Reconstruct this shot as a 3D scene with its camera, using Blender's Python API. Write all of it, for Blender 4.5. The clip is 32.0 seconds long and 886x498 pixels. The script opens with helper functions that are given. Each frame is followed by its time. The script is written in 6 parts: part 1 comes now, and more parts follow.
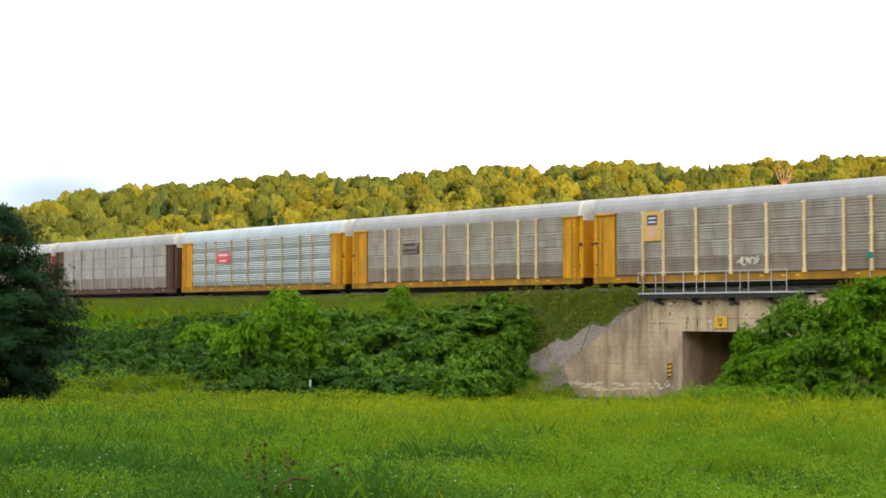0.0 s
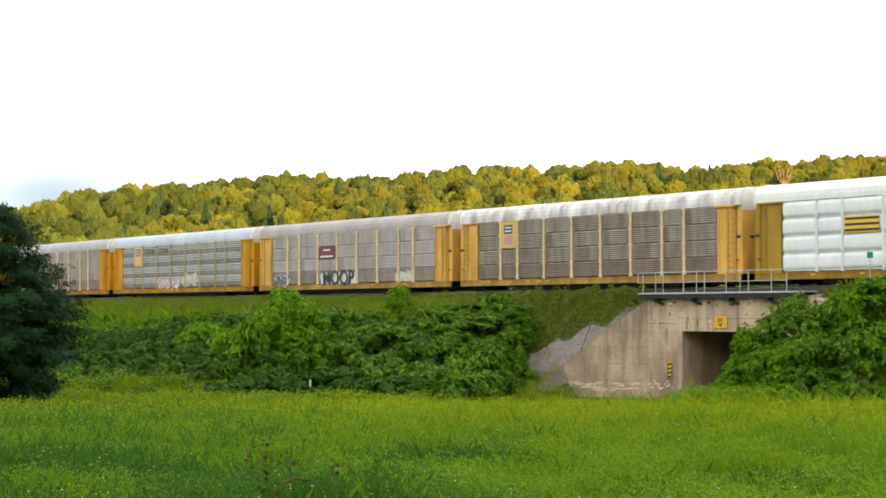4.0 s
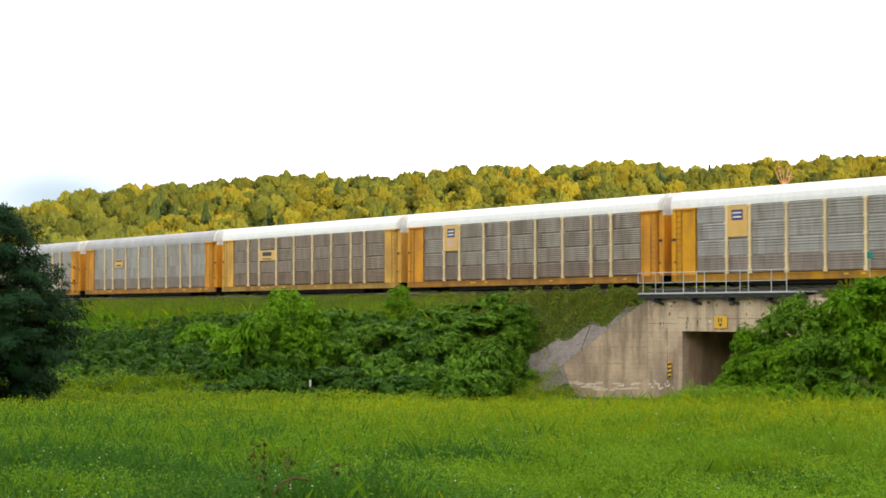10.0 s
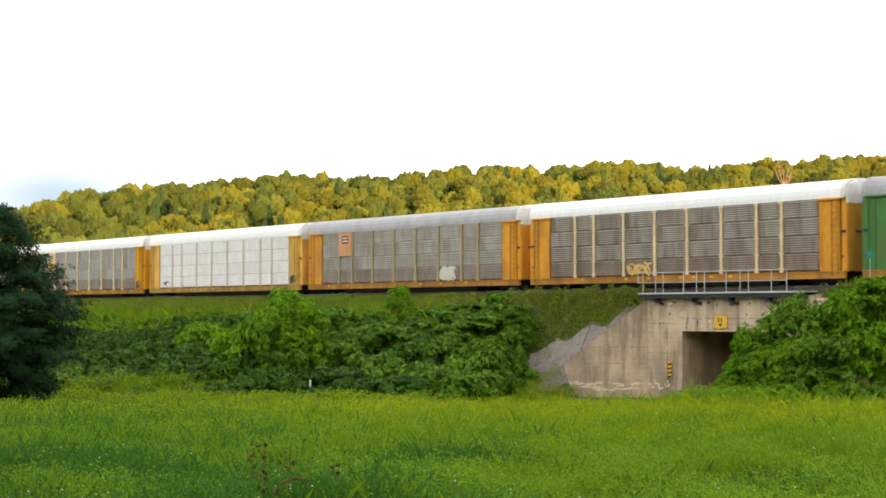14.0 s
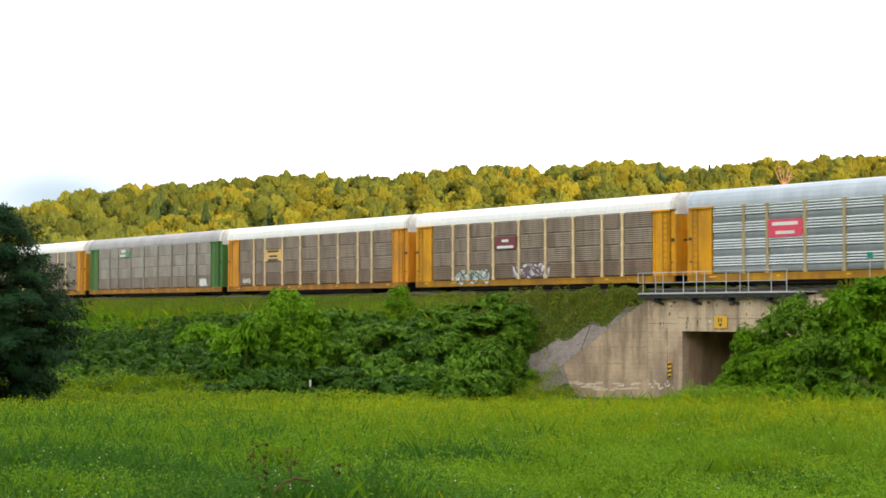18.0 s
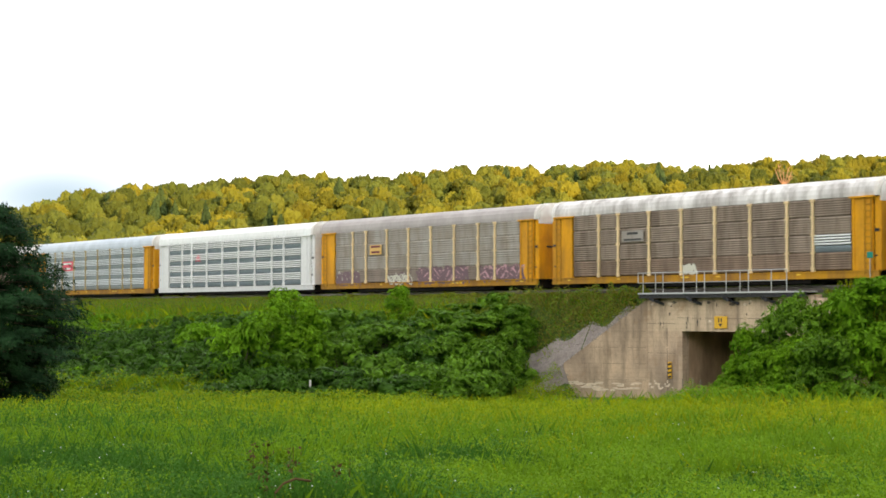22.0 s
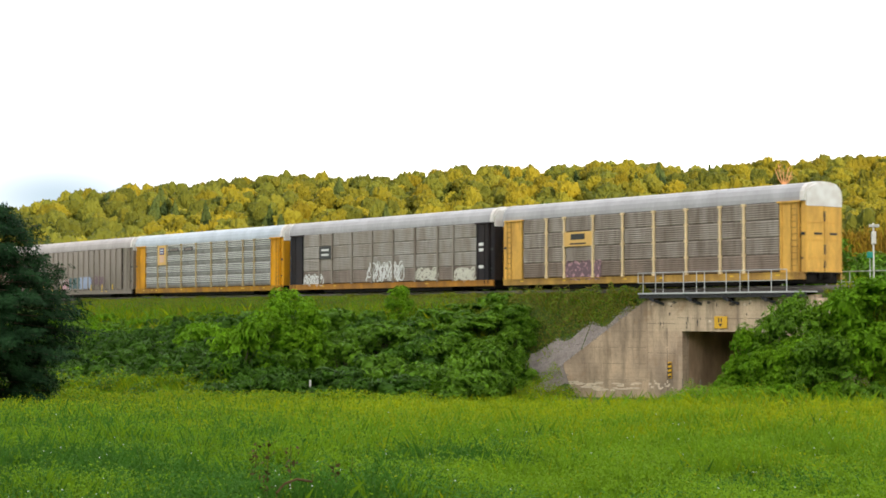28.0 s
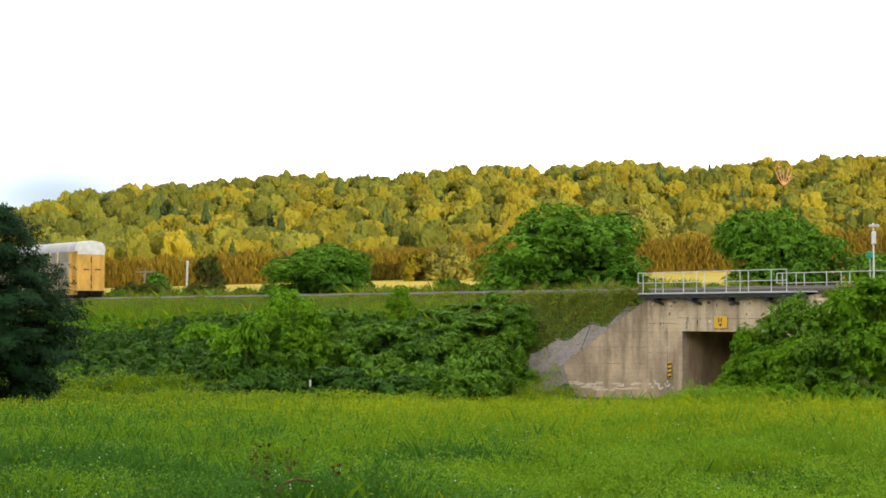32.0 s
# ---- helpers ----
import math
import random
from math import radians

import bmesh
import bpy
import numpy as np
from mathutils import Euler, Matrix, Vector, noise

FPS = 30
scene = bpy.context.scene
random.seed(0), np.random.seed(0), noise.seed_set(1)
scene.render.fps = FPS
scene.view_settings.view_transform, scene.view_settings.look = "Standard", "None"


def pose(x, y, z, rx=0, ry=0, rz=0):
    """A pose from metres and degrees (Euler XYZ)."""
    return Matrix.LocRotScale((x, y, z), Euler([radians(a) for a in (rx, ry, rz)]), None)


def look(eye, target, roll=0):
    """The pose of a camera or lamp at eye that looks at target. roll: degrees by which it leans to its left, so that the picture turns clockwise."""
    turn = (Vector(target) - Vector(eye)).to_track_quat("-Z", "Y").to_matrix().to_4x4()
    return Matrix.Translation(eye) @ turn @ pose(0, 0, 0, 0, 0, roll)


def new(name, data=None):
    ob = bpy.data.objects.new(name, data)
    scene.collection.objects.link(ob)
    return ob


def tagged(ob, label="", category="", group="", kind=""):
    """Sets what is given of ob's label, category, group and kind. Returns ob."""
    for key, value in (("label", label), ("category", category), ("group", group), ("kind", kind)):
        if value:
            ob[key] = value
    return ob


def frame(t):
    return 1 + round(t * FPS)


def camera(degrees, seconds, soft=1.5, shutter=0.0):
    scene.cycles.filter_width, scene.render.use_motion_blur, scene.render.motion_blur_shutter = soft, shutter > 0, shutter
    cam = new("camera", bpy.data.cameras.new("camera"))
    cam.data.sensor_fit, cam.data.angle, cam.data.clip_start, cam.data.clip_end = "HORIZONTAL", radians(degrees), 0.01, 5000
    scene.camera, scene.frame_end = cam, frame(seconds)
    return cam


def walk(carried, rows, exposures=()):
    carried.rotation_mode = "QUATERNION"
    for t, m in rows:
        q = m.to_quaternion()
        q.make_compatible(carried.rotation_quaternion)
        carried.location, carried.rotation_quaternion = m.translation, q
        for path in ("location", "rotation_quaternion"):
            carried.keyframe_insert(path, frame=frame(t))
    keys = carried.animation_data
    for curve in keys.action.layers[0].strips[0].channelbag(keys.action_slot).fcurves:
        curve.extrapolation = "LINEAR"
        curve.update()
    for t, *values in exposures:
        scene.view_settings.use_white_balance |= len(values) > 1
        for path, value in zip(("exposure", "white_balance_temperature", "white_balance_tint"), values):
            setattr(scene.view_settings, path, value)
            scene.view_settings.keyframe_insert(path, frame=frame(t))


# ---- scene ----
SECONDS = 32.0
cam = camera(2 * math.degrees(math.atan(784 / 3000)), SECONDS, soft=1.7, shutter=0.15)
EYE = (0.0, 0.0, 5.0)
LEVEL = pose(*EYE, 90 + math.degrees(math.atan(114 / 3000)))
walk(cam, [(0.0, LEVEL), (SECONDS, LEVEL)])

# ---- light ----
SUN_EL, SUN_AZ = 8.0, 150.0      # degrees; azimuth clockwise from +Y: behind the camera, to its right
world = bpy.data.worlds.new("evening_sky")
scene.world = world
world.use_nodes = True
wn, wl = world.node_tree.nodes, world.node_tree.links
sky = wn.new("ShaderNodeTexSky")
sky.sky_type, sky.sun_disc = "NISHITA", False
sky.sun_elevation, sky.sun_rotation = radians(SUN_EL), radians(SUN_AZ)
sky.air_density, sky.dust_density = 1.0, 1.5
cloud = wn.new("ShaderNodeTexNoise")
cloud.inputs["Scale"].default_value, cloud.inputs["Detail"].default_value = 1.6, 5.0
ramp = wn.new("ShaderNodeMapRange")
ramp.inputs["From Min"].default_value, ramp.inputs["From Max"].default_value = 0.30, 0.52
mix = wn.new("ShaderNodeMix")
mix.data_type = "RGBA"
bg = wn["Background"]
bright = wn.new("ShaderNodeVectorMath")
bright.operation = "SCALE"
bright.inputs["Scale"].default_value = 1.6
wl.new(cloud.outputs["Fac"], ramp.inputs["Value"])
wl.new(ramp.outputs["Result"], mix.inputs["Factor"])
wl.new(sky.outputs["Color"], bright.inputs[0])
wl.new(bright.outputs[0], mix.inputs[6])
mix.inputs[7].default_value = (13.0, 12.8, 12.4, 1)
# a clear pale blue gap low over the end of the hill
where = wn.new("ShaderNodeTexCoord")
gap = wn.new("ShaderNodeVectorMath")
gap.operation = "DISTANCE"
gap.inputs[1].default_value = (-0.122, 0.973, 0.100)
edge = wn.new("ShaderNodeMapRange")
edge.interpolation_type = "SMOOTHSTEP"
edge.inputs["From Min"].default_value, edge.inputs["From Max"].default_value = 0.0, 0.075
clear = wn.new("ShaderNodeMix")
clear.data_type = "RGBA"
clear.inputs[6].default_value = (3.7, 4.5, 5.1, 1)
squeeze = wn.new("ShaderNodeVectorMath")
squeeze.operation = "MULTIPLY"
squeeze.inputs[1].default_value = (0.55, 1.0, 1.5)
wl.new(where.outputs["Generated"], squeeze.inputs[0])
wl.new(squeeze.outputs[0], gap.inputs[0])
wl.new(gap.outputs["Value"], edge.inputs["Value"])
wl.new(edge.outputs["Result"], clear.inputs["Factor"])
wl.new(mix.outputs[2], clear.inputs[7])
wl.new(clear.outputs[2], bg.inputs["Color"])
bg.inputs["Strength"].default_value = 0.1
sun = new("sun", bpy.data.lights.new("sun", "SUN"))
sun.data.energy, sun.data.angle, sun.data.color = 4.2, radians(0.6), (1.0, 0.74, 0.36)
az, el = radians(SUN_AZ), radians(SUN_EL)
sun.matrix_basis = look((0, 0, 0), (-math.sin(az) * math.cos(el), -math.cos(az) * math.cos(el), -math.sin(el)))
scene.view_settings.exposure = 0.85

# ---- plan: the track runs away to the far side; s along it, off towards the meadow ----
DIR, NEAR = Vector((-0.5932, 0.8050, 0)), Vector((-0.8050, -0.5932, 0))
START = Vector((91.17, 0, 0)) - 1.6 * NEAR
RAIL = 6.6
HEADING = math.degrees(math.atan2(DIR.y, DIR.x))


def on_track(s, off, z):
    p = START + DIR * s + NEAR * off
    return Vector((p.x, p.y, z))


def along(s, off, z, turn=0):
    return pose(*on_track(s, off, z), 0, 0, HEADING + turn)


def ramp_np(v, a, b):
    t = np.clip((v - a) / (b - a), 0, 1)
    return t * t * (3 - 2 * t)


def ground_z(x, y):
    """Height of the ground at plan arrays x, y."""
    x, y = np.asarray(x, float), np.asarray(y, float)
    rx, ry = x - START.x, y - START.y
    s, off = rx * DIR.x + ry * DIR.y, rx * NEAR.x + ry * NEAR.y
    meadow = np.where(y < 88, 3.4 - 0.041 * np.maximum(y, -60), -0.2 - 0.0 * y)
    meadow = np.maximum(meadow, -0.2)
    # unseen ridge behind the camera, added to keep the low sun off the foreground
    shade_ridge = 92 * ramp_np(-y, 60, 260) * (1 - ramp_np(-y, 500, 900))
    near = meadow + shade_ridge
    far = 5.2 + (6.2 + 0.028 * np.clip(x, -150, 150)) * np.clip(y - 150, 0, 162) / 162
    top = np.interp(x, [-900, -420, -300, -172, -120, -60, 0, 50, 120, 172, 500, 900], [12, 16, 24, 34.0, 42.6, 47.6, 47.9, 47.5, 48.2, 49.3, 53, 47])
    top = top + 1.0 * np.sin(x * 0.045) + 0.8 * np.sin(x * 0.11 + 1)
    far = far + (top - 12) * ramp_np(y, 330, 640) * (1 - 0.6 * ramp_np(y, 800, 1500))
    # the lane's shallow bed and the grassy mound behind it
    bed = np.clip(-0.50 - 0.014 * (x + 18), -1.0, -0.4)
    kb = ramp_np(np.abs(y - 95.5), 3.0, 5.0)
    near = np.where((y > 88) & (x < 14), bed * (1 - kb) + near * kb, near)
    near = near + 0.65 * np.exp(-((x + 18) / 7) ** 2 - ((y - 102.5) / 2.6) ** 2)
    toe = np.clip((0.805 * s - 97) / 0.5932, 11.0, 34.0)
    k = 1 - (1 - np.clip((off - 3.6) / (toe - 3.6), 0, 1)) ** 2.2
    z_near = (1 - k) * 6.15 + k * near
    kf = ramp_np(-off, 5.5, 16)
    z_far = (1 - kf) * 6.15 + kf * far
    z = np.where(off > 0, z_near, z_far)
    # the cutting of the lane under the bridge
    lane = (s > 119.6) & (s < 129.4) & (off > -30)
    cut = -1.4 + 0.6 * ramp_np(off, 4, 9)
    kz = ramp_np(-off, 6, 30)
    cut = cut * (1 - kz) + far * kz
    z = np.where(lane & (off < 22), np.minimum(z, cut), z)
    # cleared ground before the wing walls, and the slope behind their tops
    for ds, start in ((s - 130.6, -1.2), (117.2 - s, -2.6)):
        line = 3 + 0.62 * np.maximum(ds, 0)
        beside = (ds > start) & (ds < 12) & (off > 2.4)
        fade = ramp_np(ds, 7.4, 11.5)
        k = np.clip((off - 2.6) / np.maximum(line - 1.0 - 2.6, 0.05), 0, 1)
        slope = 6.15 + k * (5.72 - 0.87 * np.maximum(ds, 0) - 6.15)
        talus = np.where(start > -2, 5.75 - 0.87 * np.maximum(ds, 4.6) - np.hypot(np.maximum(off - line, 0), 3.6 * np.maximum(4.6 - ds, 0)), near)
        low = np.where(off > line - 0.45, np.minimum(z, np.maximum(near, talus)), np.minimum(z, np.maximum(slope, near)))
        z = np.where(beside, low * (1 - fade) + z * fade, z)
    return z


def gz(x, y):
    return float(ground_z(x, y))


# ---- materials ----
def material(name, colour, rough=0.7, metal=0.0, vary=0.25, scale=3.0, fine=40.0, bump=0.15, second=None, spot=0.0, spec=0.4, stretch=(1, 1, 1), random_tone=0.0, translucent=0.0, island=0.0, streak=None, streak_amount=0.5):
    m = bpy.data.materials.new(name)
    m.use_nodes = True
    n, l = m.node_tree.nodes, m.node_tree.links
    b = n["Principled BSDF"]
    b.inputs["Roughness"].default_value, b.inputs["Metallic"].default_value = rough, metal
    b.inputs["Specular IOR Level"].default_value = spec
    co = n.new("ShaderNodeTexCoord")
    mp = n.new("ShaderNodeMapping")
    mp.inputs["Scale"].default_value = stretch
    l.new(co.outputs["Object"], mp.inputs["Vector"])
    if random_tone:
        shift = n.new("ShaderNodeObjectInfo")
        far = n.new("ShaderNodeVectorMath")
        far.operation = "SCALE"
        far.inputs[0].default_value = (37.0, 11.0, 23.0)
        l.new(shift.outputs["Random"], far.inputs["Scale"])
        l.new(far.outputs[0], mp.inputs["Location"])
    big, small = n.new("ShaderNodeTexNoise"), n.new("ShaderNodeTexNoise")
    big.inputs["Scale"].default_value, big.inputs["Detail"].default_value = scale, 5.0
    small.inputs["Scale"].default_value, small.inputs["Detail"].default_value = fine, 3.0
    l.new(mp.outputs[0], big.inputs["Vector"])
    l.new(mp.outputs[0], small.inputs["Vector"])
    other = second or tuple(c * (1 - vary) for c in colour)
    cr = n.new("ShaderNodeMapRange")
    cr.inputs["From Min"].default_value, cr.inputs["From Max"].default_value = 0.35, 0.68
    l.new(big.outputs["Fac"], cr.inputs["Value"])
    mx = n.new("ShaderNodeMix")
    mx.data_type = "RGBA"
    mx.inputs[6].default_value, mx.inputs[7].default_value = (*colour, 1), (*other, 1)
    l.new(cr.outputs[0], mx.inputs["Factor"])
    hs = n.new("ShaderNodeHueSaturation")
    tint = mx.outputs[2]
    if streak:
        # rust and grime run down in narrow streaks
        run = n.new("ShaderNodeMapping")
        run.inputs["Scale"].default_value = (1.0, 1.0, 0.16)
        l.new(co.outputs["Object"], run.inputs["Vector"])
        if random_tone:
            l.new(far.outputs[0], run.inputs["Location"])
        sn = n.new("ShaderNodeTexNoise")
        sn.inputs["Scale"].default_value, sn.inputs["Detail"].default_value, sn.inputs["Roughness"].default_value = 1.5, 6.0, 0.65
        l.new(run.outputs[0], sn.inputs["Vector"])
        sr = n.new("ShaderNodeMapRange")
        sr.inputs["From Min"].default_value, sr.inputs["From Max"].default_value = 0.47, 0.66
        sr.inputs["To Max"].default_value = streak_amount
        l.new(sn.outputs["Fac"], sr.inputs["Value"])
        sm = n.new("ShaderNodeMix")
        sm.data_type = "RGBA"
        sm.inputs[7].default_value = (*streak, 1)
        l.new(tint, sm.inputs[6])
        l.new(sr.outputs[0], sm.inputs["Factor"])
        tint = sm.outputs[2]
    l.new(tint, hs.inputs["Color"])
    val = n.new("ShaderNodeMapRange")
    val.inputs["To Min"].default_value, val.inputs["To Max"].default_value = 1 - vary, 1 + vary
    l.new(small.outputs["Fac"], val.inputs["Value"])
    out = val.outputs[0]
    if random_tone:
        info = n.new("ShaderNodeObjectInfo")
        rt = n.new("ShaderNodeMapRange")
        rt.inputs["To Min"].default_value, rt.inputs["To Max"].default_value = 1 - random_tone, 1 + random_tone
        l.new(info.outputs["Random"], rt.inputs["Value"])
        mul = n.new("ShaderNodeMath")
        mul.operation = "MULTIPLY"
        l.new(out, mul.inputs[0])
        l.new(rt.outputs[0], mul.inputs[1])
        out = mul.outputs[0]
    if island:
        geo = n.new("ShaderNodeNewGeometry")
        ri = n.new("ShaderNodeMapRange")
        ri.inputs["To Min"].default_value, ri.inputs["To Max"].default_value = 1 - island, 1 + island
        l.new(geo.outputs["Random Per Island"], ri.inputs["Value"])
        mul = n.new("ShaderNodeMath")
        mul.operation = "MULTIPLY"
        l.new(out, mul.inputs[0])
        l.new(ri.outputs[0], mul.inputs[1])
        out = mul.outputs[0]
    l.new(out, hs.inputs["Value"])
    l.new(hs.outputs[0], b.inputs["Base Color"])
    if bump:
        bp = n.new("ShaderNodeBump")
        bp.inputs["Strength"].default_value, bp.inputs["Distance"].default_value = bump, 0.02
        l.new(small.outputs["Fac"], bp.inputs["Height"])
        l.new(bp.outputs[0], b.inputs["Normal"])
    if translucent:
        tr = n.new("ShaderNodeBsdfTranslucent")
        l.new(hs.outputs[0], tr.inputs["Color"])
        ms = n.new("ShaderNodeMixShader")
        ms.inputs[0].default_value = translucent
        l.new(b.outputs[0], ms.inputs[1])
        l.new(tr.outputs[0], ms.inputs[2])
        l.new(ms.outputs[0], n["Material Output"].inputs["Surface"])
    return m


def leaf(name, colour, second, scale=0.6, island=0.3, spec=0.05, rough=0.65, fine=6.0, vary=0.12, bump=0, through_light=0.22):
    return material(name, colour, rough=rough, vary=vary, scale=scale, fine=fine, bump=bump, second=second, spec=spec, translucent=through_light, island=island)


def flat_paint(name, colour, rough=0.5):
    return material(name, colour, rough=rough, vary=0.12, scale=1.2, fine=18, bump=0.04)


M_GROUND = material("meadow_soil_and_grass", (0.075, 0.115, 0.022), rough=0.95, vary=0.3, scale=0.12, fine=3.0, bump=0.6, second=(0.05, 0.085, 0.02), spec=0.1)
# ground under the shrubs, with the shade of their gaps in its colour
M_SHRUB_SHADE = material("shade_dark_ground", (0.030, 0.026, 0.014), rough=0.95, vary=0.35, scale=1.2, fine=9, bump=0.5, second=(0.016, 0.015, 0.008), spec=0.05)
M_GOLD = material("golden_field", (0.37, 0.285, 0.04), rough=0.95, vary=0.2, scale=0.05, fine=1.0, bump=0.3, second=(0.29, 0.235, 0.04), spec=0.1)
M_ASPHALT = material("asphalt", (0.055, 0.053, 0.05), rough=0.9, vary=0.25, scale=0.8, fine=60, bump=0.3)
M_BALLAST = material("ballast", (0.050, 0.041, 0.034), rough=0.95, vary=0.4, scale=1.2, fine=14, bump=1.0, second=(0.028, 0.023, 0.019))
M_RAIL = material("worn_rail_steel", (0.30, 0.275, 0.25), rough=0.4, metal=0.8, vary=0.15, fine=20, bump=0.05)
M_TIE = material("tie_wood", (0.09, 0.07, 0.055), rough=0.9, vary=0.3, scale=2, fine=25, bump=0.4)
def concrete(name, pale, dark, stain=(0.30, 0.16, 0.07)):
    """Board-marked concrete with large blotches, rust stains and dark runs."""
    m = material(name, pale, rough=0.92, vary=0.2, scale=0.55, fine=9, bump=0.35, second=dark, stretch=(1, 1, 0.7), streak=(0.10, 0.075, 0.055), streak_amount=0.55)
    n, l = m.node_tree.nodes, m.node_tree.links
    b = n["Principled BSDF"]
    tone = b.inputs["Base Color"].links[0].from_socket
    co = n.new("ShaderNodeTexCoord")
    spot = n.new("ShaderNodeTexNoise")
    spot.inputs["Scale"].default_value, spot.inputs["Detail"].default_value, spot.inputs["Roughness"].default_value = 0.75, 7.0, 0.7
    l.new(co.outputs["Object"], spot.inputs["Vector"])
    lim = n.new("ShaderNodeMapRange")
    lim.inputs["From Min"].default_value, lim.inputs["From Max"].default_value, lim.inputs["To Max"].default_value = 0.55, 0.72, 0.55
    l.new(spot.outputs["Fac"], lim.inputs["Value"])
    mx = n.new("ShaderNodeMix")
    mx.data_type = "RGBA"
    mx.inputs[7].default_value = (*stain, 1)
    l.new(tone, mx.inputs[6])
    l.new(lim.outputs[0], mx.inputs["Factor"])
    wave = n.new("ShaderNodeTexWave")
    wave.wave_type, wave.bands_direction, wave.wave_profile = "BANDS", "Z", "SAW"
    wave.inputs["Scale"].default_value, wave.inputs["Distortion"].default_value, wave.inputs["Detail"].default_value = 1.15, 1.6, 4.0
    l.new(co.outputs["Object"], wave.inputs["Vector"])
    line = n.new("ShaderNodeMapRange")
    line.inputs["From Min"].default_value, line.inputs["From Max"].default_value = 0.86, 1.0
    line.inputs["To Min"].default_value, line.inputs["To Max"].default_value = 1.0, 0.84
    l.new(wave.outputs["Fac"], line.inputs["Value"])
    hs = n.new("ShaderNodeHueSaturation")
    l.new(mx.outputs[2], hs.inputs["Color"])
    l.new(line.outputs[0], hs.inputs["Value"])
    l.new(hs.outputs[0], b.inputs["Base Color"])
    return m


M_CONCRETE = concrete("weathered_concrete", (0.68, 0.53, 0.365), (0.44, 0.32, 0.215))
M_CONCRETE_DK = concrete("stained_concrete", (0.64, 0.475, 0.325), (0.30, 0.225, 0.165))
M_CRACK = material("dark_joint", (0.13, 0.105, 0.085), rough=0.95, bump=0.1)
M_SPALL = material("pale_chipped_concrete", (0.80, 0.67, 0.51), rough=0.9, vary=0.2, scale=4, fine=20)
M_GALV = material("galvanised_steel", (0.54, 0.55, 0.55), rough=0.5, metal=0.3, vary=0.12, scale=2, fine=22, bump=0.05)
M_DARKSTEEL = material("dark_steel", (0.045, 0.045, 0.05), rough=0.6, metal=0.4, vary=0.3, scale=3, fine=20, bump=0.1)
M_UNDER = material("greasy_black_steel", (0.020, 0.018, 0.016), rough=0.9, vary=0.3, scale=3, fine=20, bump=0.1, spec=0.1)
M_GRAVEL = material("grey_gravel", (0.30, 0.258, 0.235), rough=0.95, vary=0.35, scale=1.6, fine=8, bump=0.8, second=(0.215, 0.182, 0.165))
M_STONE = material("broken_stone", (0.38, 0.33, 0.285), rough=0.95, vary=0.2, scale=2, fine=12, bump=0.5, second=(0.24, 0.205, 0.18), island=0.3)
M_BARK = material("bark", (0.11, 0.085, 0.06), rough=0.9, vary=0.3, scale=3, fine=22, bump=0.5, stretch=(1, 1, 0.3))
M_PALEBARK = material("pale_dead_wood", (0.46, 0.25, 0.15), rough=0.85, vary=0.2, scale=2, fine=9, bump=0.2)

# ---- building helpers ----
def mesh_of(bm, name):
    me = bpy.data.meshes.new(name)
    bm.to_mesh(me)
    bm.free()
    return me


def part(name, bm, mat, parent=None, label="", m=None):
    """One mesh object out of a bmesh or a mesh, under parent."""
    me = bm if isinstance(bm, bpy.types.Mesh) else mesh_of(bm, name)
    if not me.materials:
        me.materials.append(mat)
    ob = new(name, me)
    if me.materials[0] != mat:
        ob.material_slots[0].link = "OBJECT"
        ob.material_slots[0].material = mat
    if parent:
        ob.parent = parent
    if m is not None:
        ob.matrix_basis = m
    return tagged(ob, label) if label else ob


def thing(name, m, label, category, group="", kind=""):
    ob = new(name)
    ob.matrix_basis = m
    ob.empty_display_size = 0.3
    return tagged(ob, label, category, group, kind)


def box(bm, x0, x1, y0, y1, z0, z1, bevel=0.0):
    r = bmesh.ops.create_cube(bm, size=1, matrix=Matrix.LocRotScale(((x0 + x1) / 2, (y0 + y1) / 2, (z0 + z1) / 2), None, (abs(x1 - x0), abs(y1 - y0), abs(z1 - z0))))
    if bevel:
        edges = list({e for v in r["verts"] for e in v.link_edges})
        bmesh.ops.bevel(bm, geom=edges, offset=bevel, segments=1, affect="EDGES")
    return bm


def boxed(*a, bevel=0.0):
    return box(bmesh.new(), *a, bevel=bevel)


def rod(bm, a, b, r0, r1=None, n=8):
    a, b = Vector(a), Vector(b)
    q = (b - a).to_track_quat("Z", "Y").to_matrix().to_4x4()
    bmesh.ops.create_cone(bm, cap_ends=True, segments=n, radius1=r0, radius2=r0 if r1 is None else r1, depth=(b - a).length, matrix=Matrix.Translation((a + b) / 2) @ q)
    return bm


def raw_mesh(name, verts, faces_n, corner, mats=(), mat_index=None):
    """A mesh from arrays: verts (n,3), faces all with faces_n corners, corner the flat vertex indices."""
    me = bpy.data.meshes.new(name)
    verts = np.asarray(verts, np.float32)
    corner = np.asarray(corner, np.int32).ravel()
    nf = len(corner) // faces_n
    me.vertices.add(len(verts))
    me.vertices.foreach_set("co", verts.ravel())
    me.loops.add(len(corner))
    me.loops.foreach_set("vertex_index", corner)
    me.polygons.add(nf)
    me.polygons.foreach_set("loop_start", np.arange(nf, dtype=np.int32) * faces_n)
    for m in mats:
        me.materials.append(m)
    if mat_index is not None:
        me.polygons.foreach_set("material_index", np.asarray(mat_index, np.int32))
    me.update(calc_edges=True)
    return me


def unit(v):
    return v / np.maximum(np.linalg.norm(v, axis=1, keepdims=True), 1e-6)


